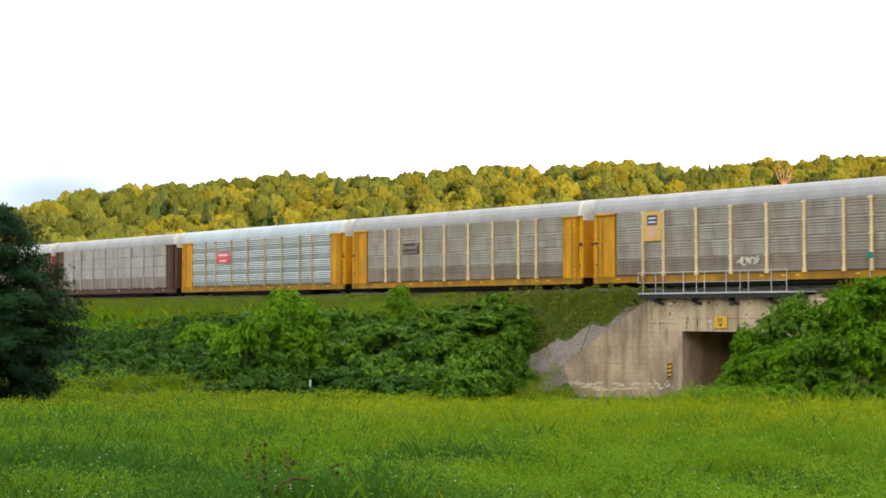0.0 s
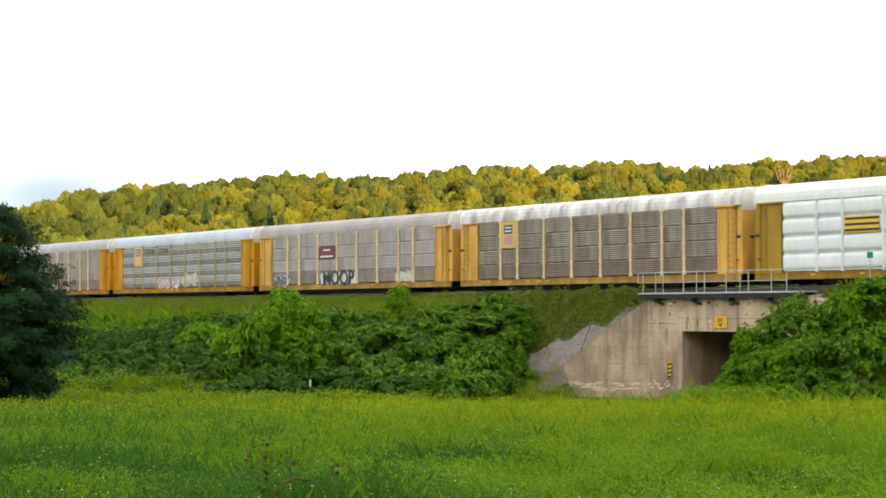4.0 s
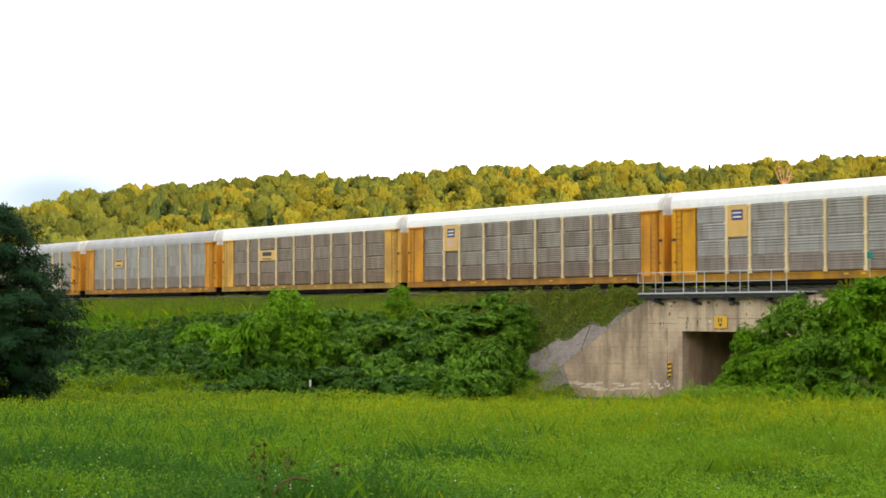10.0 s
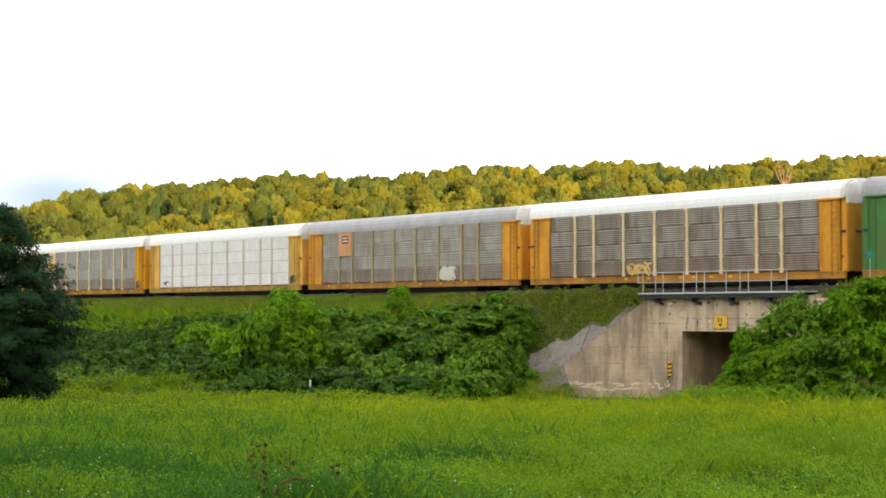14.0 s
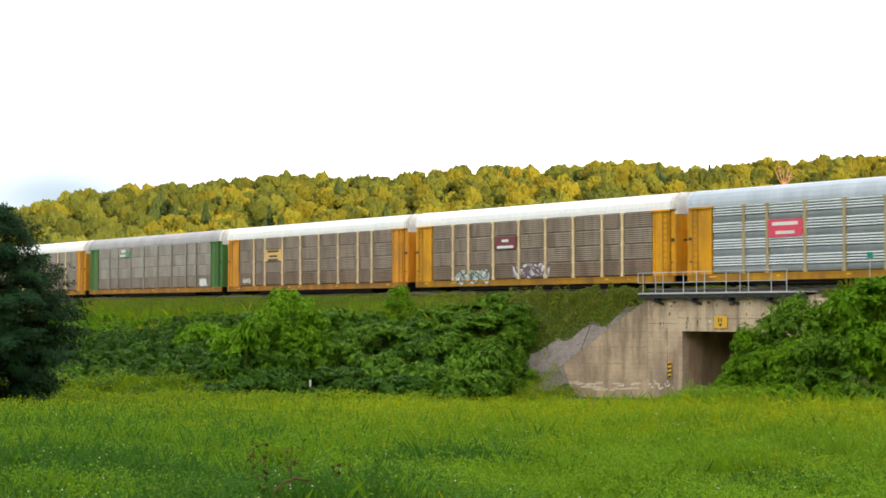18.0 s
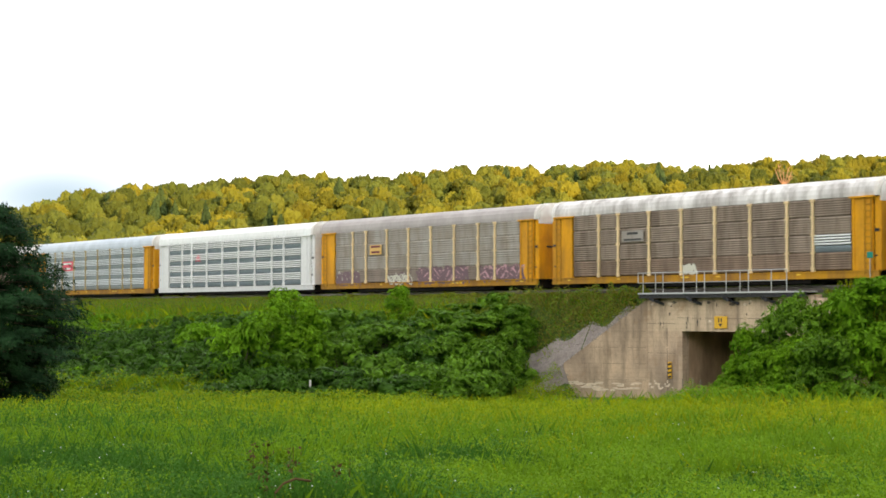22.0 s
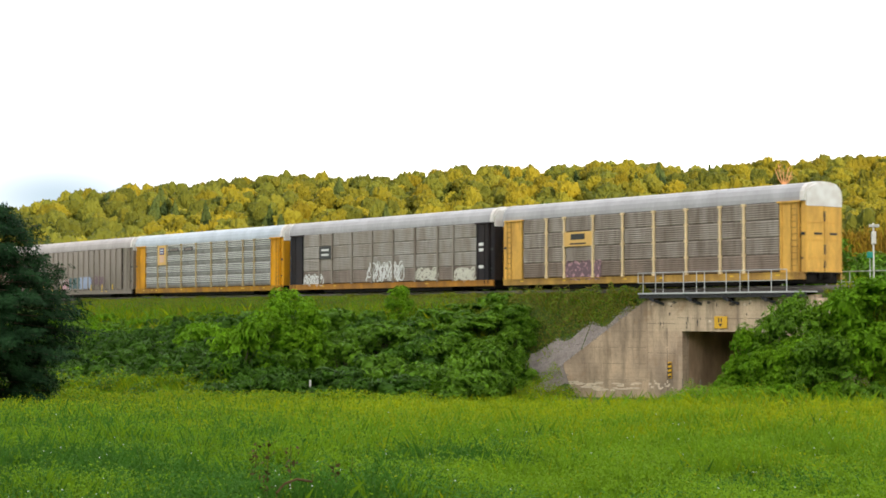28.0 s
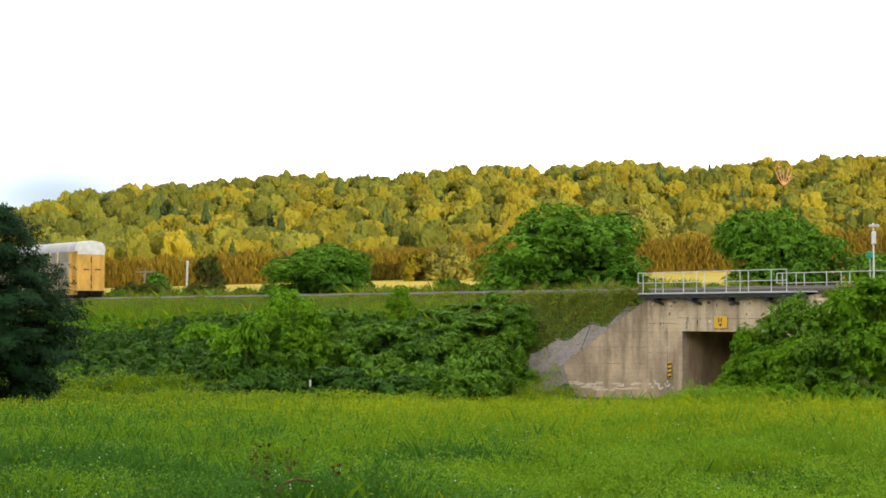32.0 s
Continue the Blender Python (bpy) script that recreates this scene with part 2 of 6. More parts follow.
def leaf_quads(name, C, Nrm, size, rng, mats, mat_index=None, aspect=0.6, jitter=0.45):
    """Rhombic leaves at C, facing about Nrm, with lengths size."""
    n = len(C)
    Nn = unit(Nrm + rng.normal(0, jitter, (n, 3)))
    A = unit(np.cross(Nn, rng.normal(0, 1, (n, 3))))
    B = np.cross(Nn, A)
    size = np.asarray(size).reshape(-1, 1) * np.ones((n, 1))
    U, V = A * size * 0.5, B * size * 0.5 * aspect
    fold = Nn * size * 0.10
    verts = np.stack([C - U - fold, C + V, C + U - fold, C - V], 1).reshape(-1, 3)
    return raw_mesh(name, verts, 4, np.arange(4 * n), mats, mat_index)


# ---- ground ----
def spaced(a, b, step):
    return np.arange(a, b, step)


def build_ground():
    s = np.concatenate([[-4000, -2500, -1500, -900, -600, -400, -300], spaced(-220, 100, 8), spaced(100, 119, 0.7), [119.4, 119.62, 121, 123, 125, 127, 129.38, 129.6], spaced(130.0, 143, 0.45), spaced(143.5, 200, 1.5), spaced(200, 1000, 10), [1100, 1300, 1700, 2500, 4000]])
    o = np.concatenate([[-4500, -3000, -2000, -1400], spaced(-1000, -30, 12), spaced(-30, 1, 1.2), spaced(1.5, 12, 0.45), spaced(12.5, 40, 1.2), spaced(40, 140, 6), spaced(140, 700, 25), [800, 1000, 1400, 2000, 3000, 4500]])
    S, O = np.meshgrid(s, o, indexing="ij")
    X, Y = START.x + DIR.x * S + NEAR.x * O, START.y + DIR.y * S + NEAR.y * O
    Z = ground_z(X, Y)
    V = np.stack([X, Y, Z], -1).reshape(-1, 3)
    a, b = len(s), len(o)
    i = np.arange(a * b).reshape(a, b)
    q = np.stack([i[:-1, :-1], i[1:, :-1], i[1:, 1:], i[:-1, 1:]], -1).reshape(-1, 4)
    cy = V[q].mean(1)
    so = (cy[:, 0] - START.x) * NEAR.x + (cy[:, 1] - START.y) * NEAR.y
    gold = (so < -14) & (cy[:, 1] > 165) & (cy[:, 1] < 312)
    # bare ground below the shrubs of the bank, coloured dark for the shade there
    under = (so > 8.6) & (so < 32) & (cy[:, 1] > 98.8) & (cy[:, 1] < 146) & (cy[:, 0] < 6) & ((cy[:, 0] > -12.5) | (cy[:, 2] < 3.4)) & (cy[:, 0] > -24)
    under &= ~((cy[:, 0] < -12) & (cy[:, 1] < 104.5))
    me = raw_mesh("ground", V, 4, q, (M_GROUND, M_GOLD, M_SHRUB_SHADE), np.where(under, 2, gold.astype(int)))
    me.polygons.foreach_set("use_smooth", np.ones(len(q), bool))
    tagged(new("ground", me), "meadow, grassy rail embankment and wooded hillside ground", "ground", kind="structure")


build_ground()


def strip(name, path, width, mat, lift):
    """A ribbon along plan points with heights."""
    p = np.asarray(path, float)
    d = np.gradient(p, axis=0)
    side = unit(np.stack([-d[:, 1], d[:, 0], 0 * d[:, 0]], 1)) * width / 2
    top = p + [0, 0, lift]
    V = np.concatenate([top + side, top - side, top + side - [0, 0, 0.4], top - side - [0, 0, 0.4]])
    n = len(p)
    a = np.arange(n - 1)
    q = np.concatenate([np.stack([a + i, a + j, a + j + 1, a + i + 1], 1) for i, j in ((0, n), (n, 3 * n), (3 * n, 2 * n), (2 * n, 0))])
    return new(name, raw_mesh(name, V, 4, q, (mat,)))


# the lane: along the foot of the embankment, then under the bridge
LANE = []
for i in range(81):
    x = -160 + i * 2.2
    LANE.append(Vector((x, 95.5, 0)))
goal = on_track(124.5, 6, 0)
LANE = [p for p in LANE if p.x < 5]
P0, P1, P2 = LANE[-1], Vector((10.9, 95.5, 0)), goal
for i in range(1, 9):
    t = i / 8
    LANE.append(P0 * (1 - t) ** 2 + P1 * 2 * t * (1 - t) + P2 * t * t)
for i in range(1, 22):
    LANE.append(on_track(124.5, 6 - i * 2.0, 0))
for p in LANE:
    p.z = gz(p.x, p.y)
tagged(strip("road", [tuple(p) for p in LANE], 6.0, M_ASPHALT, 0.06), "grey asphalt lane along the embankment and under the bridge", "road", kind="structure")

# ---- the line ----
S0, S1 = -60.0, 420.0


def track_strip(name, prof, mat, s0=S0, s1=S1, parent=None):
    """Sweep a cross-section, (off, z) pairs, along the track."""
    n = len(prof)
    V = [tuple(on_track(s, o, z)) for s in (s0, s1) for o, z in prof]
    f = [(i, (i + 1) % n, n + (i + 1) % n, n + i) for i in range(n)]
    return new(name, raw_mesh(name, V, 4, f, (mat,)))


tagged(track_strip("ballast", [(2.3, 6.18), (1.6, 6.42), (-1.6, 6.42), (-2.3, 6.18), (-2.3, 5.9), (2.3, 5.9)], M_BALLAST), "brown-grey crushed stone ballast under the rails", "ballast", kind="structure")
for side in (-0.75, 0.75):
    prof = [(side - 0.036, 6.6), (side + 0.036, 6.6), (side + 0.036, 6.56), (side + 0.012, 6.54), (side + 0.012, 6.46), (side + 0.07, 6.44), (side - 0.07, 6.44), (side - 0.012, 6.46), (side - 0.012, 6.54), (side - 0.036, 6.56)]
    tagged(track_strip("rail", prof, M_RAIL), "shiny worn steel running rail on wooden ties", "rail", "rails of the line", "structure")


def build_ties():
    V, F = [], []
    cube = [(x, y, z) for x in (-0.11, 0.11) for y in (-1.3, 1.3) for z in (-0.1, 0.06)]
    faces = [(0, 1, 3, 2), (4, 6, 7, 5), (0, 4, 5, 1), (2, 3, 7, 6), (0, 2, 6, 4), (1, 5, 7, 3)]
    for k in range(360):
        m = along(40 + k * 0.55, 0, 6.40)
        b = len(V)
        V += [tuple(m @ Vector(c)) for c in cube]
        F += [tuple(b + i for i in f) for f in faces]
    tagged(new("ties", raw_mesh("ties", V, 4, F, (M_TIE,))), "row of dark weathered wooden railway ties", "ties", kind="stuff")


build_ties()

# ---- bridge ----
def wall_prism(name, quad, thick, mat, parent=None, label=""):
    """A wall out of its face polygon (points in order), pushed back by the vector thick."""
    bm = bmesh.new()
    a = [bm.verts.new(p) for p in quad]
    b = [bm.verts.new(Vector(p) + thick) for p in quad]
    n = len(a)
    bm.faces.new(a)
    bm.faces.new(b[::-1])
    for i in range(n):
        bm.faces.new((a[i], b[i], b[(i + 1) % n], a[(i + 1) % n]))
    bmesh.ops.recalc_face_normals(bm, faces=bm.faces)
    return part(name, bm, mat, parent, label)


BACK = -NEAR
FACE, FLOOR_Z = 3.0, -1.9
SL, SR, OL, OR = 130.6, 117.2, 127.6, 120.0     # ends of the abutments and of the opening
bridge = thing("railway_bridge", Matrix(), "weathered concrete railway underpass with steel walkway and railing", "bridge")


def T(s, off, z):
    return on_track(s, off, z)


wall_prism("abutment", [T(SL, FACE, FLOOR_Z), T(OL, FACE, FLOOR_Z), T(OL, FACE, 3.94), T(SL, FACE, 3.94)], BACK * 16, M_CONCRETE_DK, bridge, "stained concrete abutment")
wall_prism("abutment", [T(OR, FACE, FLOOR_Z), T(SR, FACE, FLOOR_Z), T(SR, FACE, 3.94), T(OR, FACE, 3.94)], BACK * 16, M_CONCRETE_DK, bridge, "stained concrete abutment")
wall_prism("fascia_beam", [T(SL, FACE, 3.94), T(SR, FACE, 3.94), T(SR, FACE, 5.98), T(SL, FACE, 5.98)], BACK * 0.5, M_CONCRETE, bridge, "pale chipped concrete fascia")
wall_prism("deck_slab", [T(SL, FACE - 0.5, 4.2), T(SR, FACE - 0.5, 4.2), T(SR, FACE - 0.5, 6.05), T(SL, FACE - 0.5, 6.05)], BACK * 15.0, M_CONCRETE_DK, bridge)
# soot-stained lining of the passage
M_SOOT = material("sooty_brown_concrete", (0.50, 0.34, 0.21), rough=0.95, vary=0.3, scale=0.7, fine=5, bump=0.35, second=(0.22, 0.15, 0.09), stretch=(1, 1, 0.35))
for s, e in ((OL, OL - 0.02), (OR, OR + 0.02)):
    wall_prism("lining", [T(s, FACE - 0.55, FLOOR_Z), T(e, FACE - 0.55, FLOOR_Z), T(e, FACE - 0.55, 4.18), T(s, FACE - 0.55, 4.18)], BACK * 15, M_SOOT, bridge, "sooty brown inner wall")
wall_prism("lining", [T(OL - 0.02, FACE - 0.55, 4.16), T(OR + 0.02, FACE - 0.55, 4.16), T(OR + 0.02, FACE - 0.55, 4.19), T(OL - 0.02, FACE - 0.55, 4.19)], BACK * 14.4, M_SOOT, bridge, "sooty ceiling of the passage")
wall_prism("fascia_beam", [T(SL, -12.51, 3.94), T(SR, -12.51, 3.94), T(SR, -12.51, 5.98), T(SL, -12.51, 5.98)], BACK * 0.5, M_CONCRETE, bridge)
# wing walls, flared towards the meadow
wall_prism("wing_wall", [T(SL + 0.02, FACE, FLOOR_Z), T(135.2, 5.852, FLOOR_Z), T(135.2, 5.852, 1.87), T(SL + 0.02, FACE, 5.87)], (DIR * 0.62 - NEAR * 1.0) * 0.8, M_CONCRETE_DK, bridge, "sloping concrete wing wall")
wall_prism("wing_wall", [T(SR, FACE, FLOOR_Z), T(109.2, 7.96, FLOOR_Z), T(109.2, 7.96, -0.9), T(SR, FACE, 5.87)], (-DIR * 0.62 - NEAR * 1.0) * 0.8, M_CONCRETE_DK, bridge, "sloping concrete wing wall")
# steel walkway on brackets
W0, W1 = 130.9, 117.6
part("walkway_deck", boxed(W1, W0, 2.3, 3.5, 6.18, 6.24, bevel=0.015), M_GALV, bridge, "grey steel walkway", along(0, 0, 0))
part("walkway_edge", boxed(W1, W0, 3.5, 3.53, 6.16, 6.25, bevel=0.008), M_GALV, bridge, "", along(0, 0, 0))
part("walkway_girder", boxed(W1, W0, 3.2, 3.42, 5.92, 6.18, bevel=0.01), M_DARKSTEEL, bridge, "dark steel girder", along(0, 0, 0))
for s in (129.6, 126.4, 123.4, 120.4):
    bm = bmesh.new()
    rod(bm, (s - 0.5, 3.02, 5.55), (s + 0.35, 3.45, 5.9), 0.09, n=6)
    box(bm, s - 0.09, s + 0.09, 3.0, 3.5, 5.7, 5.88)
    part("bracket", bm, M_DARKSTEEL, bridge, "", along(0, 0, 0))


def railing(s0, s1, off, label):
    r = thing("railing", along(s0, off, 6.2), label, "railing")
    length = s0 - s1
    for z, rad in ((1.27, 0.023), (0.66, 0.02)):
        part("rail_tube", rod(bmesh.new(), (0.05, 0, z), (-length, 0, z), rad), M_GALV, r)
    part("rail_tube", rod(bmesh.new(), (0.05, 0, 0.66), (0.05, 0, 1.27), 0.032), M_GALV, r)
    part("post", boxed(-length - 0.02, -length + 0.02, -0.022, 0.022, 0.0, 1.28, bevel=0.006), M_GALV, r)
    n = int(length / 1.75)
    for i in range(n + 1):
        x = -0.4 - i * 1.75
        part("post", boxed(x - 0.022, x + 0.022, -0.022, 0.022, 0.0, 1.28, bevel=0.006), M_GALV, r)
        if i % 2 == 1:
            part("post", boxed(x + 0.63, x + 0.67, -0.022, 0.022, 0.0, 1.27, bevel=0.006), M_GALV, r)


railing(130.95, 118.9, 3.4, "galvanised steel tube railing along the bridge walkway")
railing(125.8, 104.0, -3.4, "thin galvanised tube railing on the far side of the line")

# ---- vegetation ----
L_DEEP = leaf("deep_green_leaves", (0.064, 0.152, 0.010), (0.035, 0.095, 0.008), spec=0.13, rough=0.5, through_light=0.12, island=0.42)
L_MID = leaf("mid_green_leaves", (0.130, 0.262, 0.014), (0.082, 0.185, 0.013), spec=0.13, rough=0.5, through_light=0.12, island=0.4)
L_LIGHT = leaf("fresh_green_leaves", (0.165, 0.330, 0.010), (0.112, 0.250, 0.010), spec=0.10, through_light=0.24, island=0.38)
L_BLUE = leaf("dark_needles", (0.022, 0.060, 0.020), (0.011, 0.034, 0.012), spec=0.06, rough=0.7)
L_TREE = leaf("tree_leaves", (0.138, 0.285, 0.022), (0.085, 0.205, 0.016), scale=0.9, through_light=0.14, island=0.34)
L_HILL = [leaf("hill_oak_leaves", (0.178, 0.164, 0.016), (0.128, 0.127, 0.016), 0.05, 0.28, fine=0.9, vary=0.22, bump=0.6),
          leaf("hill_maple_leaves", (0.198, 0.172, 0.016), (0.150, 0.134, 0.015), 0.05, 0.28, fine=0.9, vary=0.22, bump=0.6),
          leaf("hill_dark_leaves", (0.117, 0.133, 0.023), (0.084, 0.101, 0.018), 0.05, 0.28, fine=0.9, vary=0.22, bump=0.6),
          leaf("hill_olive_leaves", (0.150, 0.155, 0.021), (0.118, 0.125, 0.020), 0.05, 0.28, fine=0.9, vary=0.22, bump=0.6),
          leaf("hill_pine_needles", (0.072, 0.100, 0.030), (0.050, 0.078, 0.026), 0.05, 0.22, fine=0.9, vary=0.22, bump=0.6)]
L_HEDGE = leaf("hedge_leaves", (0.150, 0.112, 0.017), (0.115, 0.080, 0.014), 0.12, island=0.16)
L_PALE = leaf("pale_willow_leaves", (0.26, 0.255, 0.06), (0.19, 0.195, 0.045), 0.3)
L_OLIVE = leaf("olive_weeds", (0.21, 0.20, 0.03), (0.17, 0.145, 0.03), 0.3)
L_GRASS = [leaf("meadow_grass", (0.152, 0.268, 0.010), (0.115, 0.225, 0.011), 0.12, island=0.16),
           leaf("cool_meadow_grass", (0.054, 0.148, 0.015), (0.044, 0.118, 0.013), 0.12, island=0.16),
           leaf("goldenrod_tops", (0.285, 0.325, 0.005), (0.21, 0.28, 0.006), 0.12, island=0.2)]
M_PETAL = material("white_petals", (0.75, 0.75, 0.7), rough=0.6, vary=0.05, bump=0)


def round_cage():
    """A ball of 24 four-sided faces: unit vertices and corners."""
    bm = bmesh.new()
    bmesh.ops.create_cube(bm, size=2)
    bmesh.ops.subdivide_edges(bm, edges=bm.edges[:], cuts=1, use_grid_fill=True)
    bm.verts.ensure_lookup_table()
    V = unit(np.array([v.co[:] for v in bm.verts]))
    F = np.array([[v.index for v in f.verts] for f in bm.faces])
    bm.free()
    return V, F


CAGE_V, CAGE_F = round_cage()


def tuft_verts(rng, P, V, per, length, rise=0.5, aspect=0.4, droop=0.22):
    """Rosettes of drooping leaves: per leaves round each point P, opening towards V."""
    n = len(P) * per
    P, V = np.repeat(P, per, 0), np.repeat(V, per, 0)
    axis = unit(V + [0, 0, rise] + rng.normal(0, 0.22, (n, 3)))
    side = unit(np.cross(axis, rng.normal(0, 1, (n, 3))))
    way = unit(np.cross(side, axis) + axis * rng.uniform(-0.05, 0.55, (n, 1)))
    L = np.repeat(length * rng.uniform(0.7, 1.3, n // per), per)[:, None] * rng.uniform(0.75, 1.2, (n, 1))
    base = P + rng.normal(0, 0.12, (n, 3)) * L
    mid = base + way * L * 0.5 + axis * L * 0.08
    tip = base + way * L - np.array([0, 0, 1.0]) * L * droop
    w = side * L * aspect * 0.5
    return np.stack([base, mid + w, tip, mid - w], 1).reshape(-1, 3)


def crown_mesh(name, rng, lobes, leaves, size, mats, squash=0.85, spread=0.62, lobe=0.42, floor=0.0, tall=1.0, rise=0.75, per=6, core=0.62):
    """Leaf rosettes on lobes with light-blocking cores in a unit shape: radius 1, from z 0 to about 1.6."""
    P, N, K = [], [], []
    sizes = rng.uniform(0.62, 1.3, lobes)
    share = sizes ** 2 / (sizes ** 2).sum()
    for i in range(lobes):
        a, h = rng.uniform(0, 2 * math.pi), rng.uniform(floor, 1.15)
        wide = spread * math.sqrt(max(0.05, 1 - ((h - 0.45) / 0.85) ** 2)) * rng.uniform(0.3, 1.05)
        c = np.array([math.cos(a) * wide, math.sin(a) * wide, h])
        r = lobe * sizes[i]
        k = max(6, int(leaves * share[i] / per))
        v = unit(rng.normal(0, 1, (k, 3)) + [0, 0, 0.25])
        P.append(c + v * [r, r, r * squash] * (1 - np.abs(rng.normal(0, 0.15, (k, 1)))))
        N.append(v)
        # solid core of the lobe, added to stop light so that gaps darken
        K.append(c + CAGE_V * [r, r, r * squash] * core * rng.uniform(0.85, 1.1, (len(CAGE_V), 1)))
    P, N = np.concatenate(P), np.concatenate(N)
    ok = P[:, 2] > 0.02
    V = tuft_verts(rng, P[ok] * [1, 1, tall], N[ok], per, size, rise)
    n, m = len(V), len(CAGE_V)
    faces = np.concatenate([np.arange(n).reshape(-1, 4)] + [CAGE_F + n + i * m for i in range(lobes)])
    return raw_mesh(name, np.concatenate([V] + [k * [1, 1, tall] for k in K]), 4, faces, mats)


def stems_mesh(rng, n, height, r):
    bm = bmesh.new()
    for i in range(n):
        a = rng.uniform(0, 2 * math.pi)
        top = Vector((math.cos(a) * rng.uniform(0.15, 0.5), math.sin(a) * rng.uniform(0.15, 0.5), height * rng.uniform(0.6, 1)))
        mid = top * 0.5 + Vector((rng.uniform(-0.06, 0.06), rng.uniform(-0.06, 0.06), 0.05))
        rod(bm, (top.x * 0.1, top.y * 0.1, -0.25), mid, r, r * 0.7, 5)
        rod(bm, mid, top, r * 0.7, r * 0.3, 5)
    return mesh_of(bm, "stem")


rng = np.random.default_rng(7)
SHRUBS = [(crown_mesh("foliage", rng, 13 + 2 * i, 3600, 0.15, (), spread=0.82, lobe=0.31, rise=0.5, floor=0.3), stems_mesh(rng, 9, 0.95, 0.02)) for i in range(6)]
TALLS = [(crown_mesh("foliage", rng, 52, 10500, 0.10, (), spread=0.8, lobe=0.27, tall=2.1, rise=0.5, squash=0.5, core=0.35), stems_mesh(rng, 9, 2.2, 0.012)) for i in range(4)]
PICK = random.Random(3)


def shrub(x, y, r, h, mat, label, group="shrubs on the embankment", sink=0.0):
    high = h / r > 2.0
    fol, stm = PICK.choice(TALLS if high else SHRUBS)
    root = thing("shrub", pose(x, y, gz(x, y) - sink, 0, 0, PICK.uniform(0, 360)), label, "shrub", group)
    root.scale = (r, r, h / (2.85 if high else 1.45))
    part("stem", stm, M_BARK, root)
    part("foliage", fol, mat, root)
    return root


def shrub_labels(mat):
    return {L_DEEP: "dense dark green leafy shrub on the embankment slope", L_MID: "leafy mid-green shrub among other shrubs on the bank",
            L_LIGHT: "bright fresh green leafy bush below the rails"}[mat]


def build_bank():
    r = random.Random(11)
    placed, low = [], []
    tries = 0
    while len(placed) < 400 and tries < 26000:
        tries += 1
        y = 99 + 64 * r.random() ** 1.6
        x = r.uniform(-24, 7) * y / 100
        rel = Vector((x, y, 0)) - START
        s, off = rel.dot(DIR), rel.dot(NEAR)
        if off < 8.6 + 2.2 * math.exp(-((784 + 3000 * x / y - 725) / 34) ** 2) or (s < 141.0 and off < 3 + 0.62 * (s - 130.6) + 1.5) or x > 5.0:
            continue
        if (x < -13.5 and y < 104.5) or (y < 106 and x > 2.4):
            continue
        rad = r.uniform(1.35, 2.5)
        h = rad * r.uniform(0.95, 1.45)
        u, v = 784 + 3000 * x / y, 555 - 3000 * (gz(x, y) + 0.6 * h - 5) / y
        weedy = x < -10.5 and v < 606 - (u - 160) * 0.22
        if off < 10.5 or weedy:
            rad, h = rad * 0.62, h * 0.62
        if any((x - a) ** 2 + (y - b) ** 2 < ((0.44 if weedy else 0.6) * (rad + c)) ** 2 for a, b, c in placed):
            continue
        placed.append((x, y, rad))
        mat = L_DEEP if r.random() < 0.4 else L_MID
        # low on the bank mostly darker leaves, which paint in the shade down there
        if gz(x, y) < 1.6 and r.random() < 0.8:
            mat = L_DEEP
        if x > 0.3:
            mat = L_MID
        if x < -10.5:
            mat = L_LIGHT if r.random() < 0.1 else L_DEEP
        if weedy:
            low.append((x, y, rad, h * 0.8, r.choice((0, 1, 1, 2, 2))))
            continue
        shrub(x, y, rad, h, mat, shrub_labels(mat), sink=0.25)
    # the low tangle on the upper slope, too dense to tell apart
    VV, MI = [], []
    for x, y, rad, h, k in low:
        me = r.choice(SHRUBS)[0]
        V = np.empty(3 * len(me.vertices), np.float32)
        me.vertices.foreach_get("co", V)
        t = r.uniform(0, 6.28)
        V = V[:len(V) // 72 * 72].reshape(-1, 24, 3)[::3].reshape(-1, 3) @ np.array([[math.cos(t), math.sin(t), 0], [-math.sin(t), math.cos(t), 0], [0, 0, 1]])
        VV.append(V * [rad, rad, h / 1.5] + [x, y, gz(x, y) - 0.25])
        MI.append(np.full(len(V) // 4, k))
    V = np.concatenate(VV)
    me = raw_mesh("bank_scrub", V, 4, np.arange(len(V)), (L_DEEP, L_MID, L_LIGHT), np.concatenate(MI))
    tagged(new("bank_scrub", me), "low tangled green scrub on the upper embankment", "scrub", kind="stuff")


build_bank()
for x, y, rad, top, mat in ((-9.9, 108.5, 2.2, 7.1, L_LIGHT), (-12.3, 103.5, 2.2, 4.9, L_LIGHT), (-8.6, 106.5, 1.9, 6.0, L_LIGHT), (-2.9, 116, 1.2, 7.2, L_LIGHT), (-13.0, 106, 1.8, 4.6, L_LIGHT), (-11.0, 106.5, 2.0, 5.6, L_LIGHT)):
    shrub(x, y, rad, top - gz(x, y), mat, shrub_labels(mat))
for x, y, rad in ((2.3, 101.6, 1.6), (0.9, 101.0, 1.8), (3.4, 105.0, 1.5), (2.2, 105.0, 1.8), (5.0, 108.6, 1.4), (3.4, 108.6, 1.6), (0.2, 104.2, 1.9), (-1.5, 101.6, 1.9), (1.0, 108.0, 1.6), (-1.2, 107.2, 1.8), (-3.6, 104.0, 1.9), (-4.4, 101.2, 1.7), (4.6, 110.2, 1.3), (3.6, 112.4, 1.1)):
    mat = L_MID
    shrub(x, y, rad, rad * 1.35, mat, shrub_labels(mat), sink=0.2)
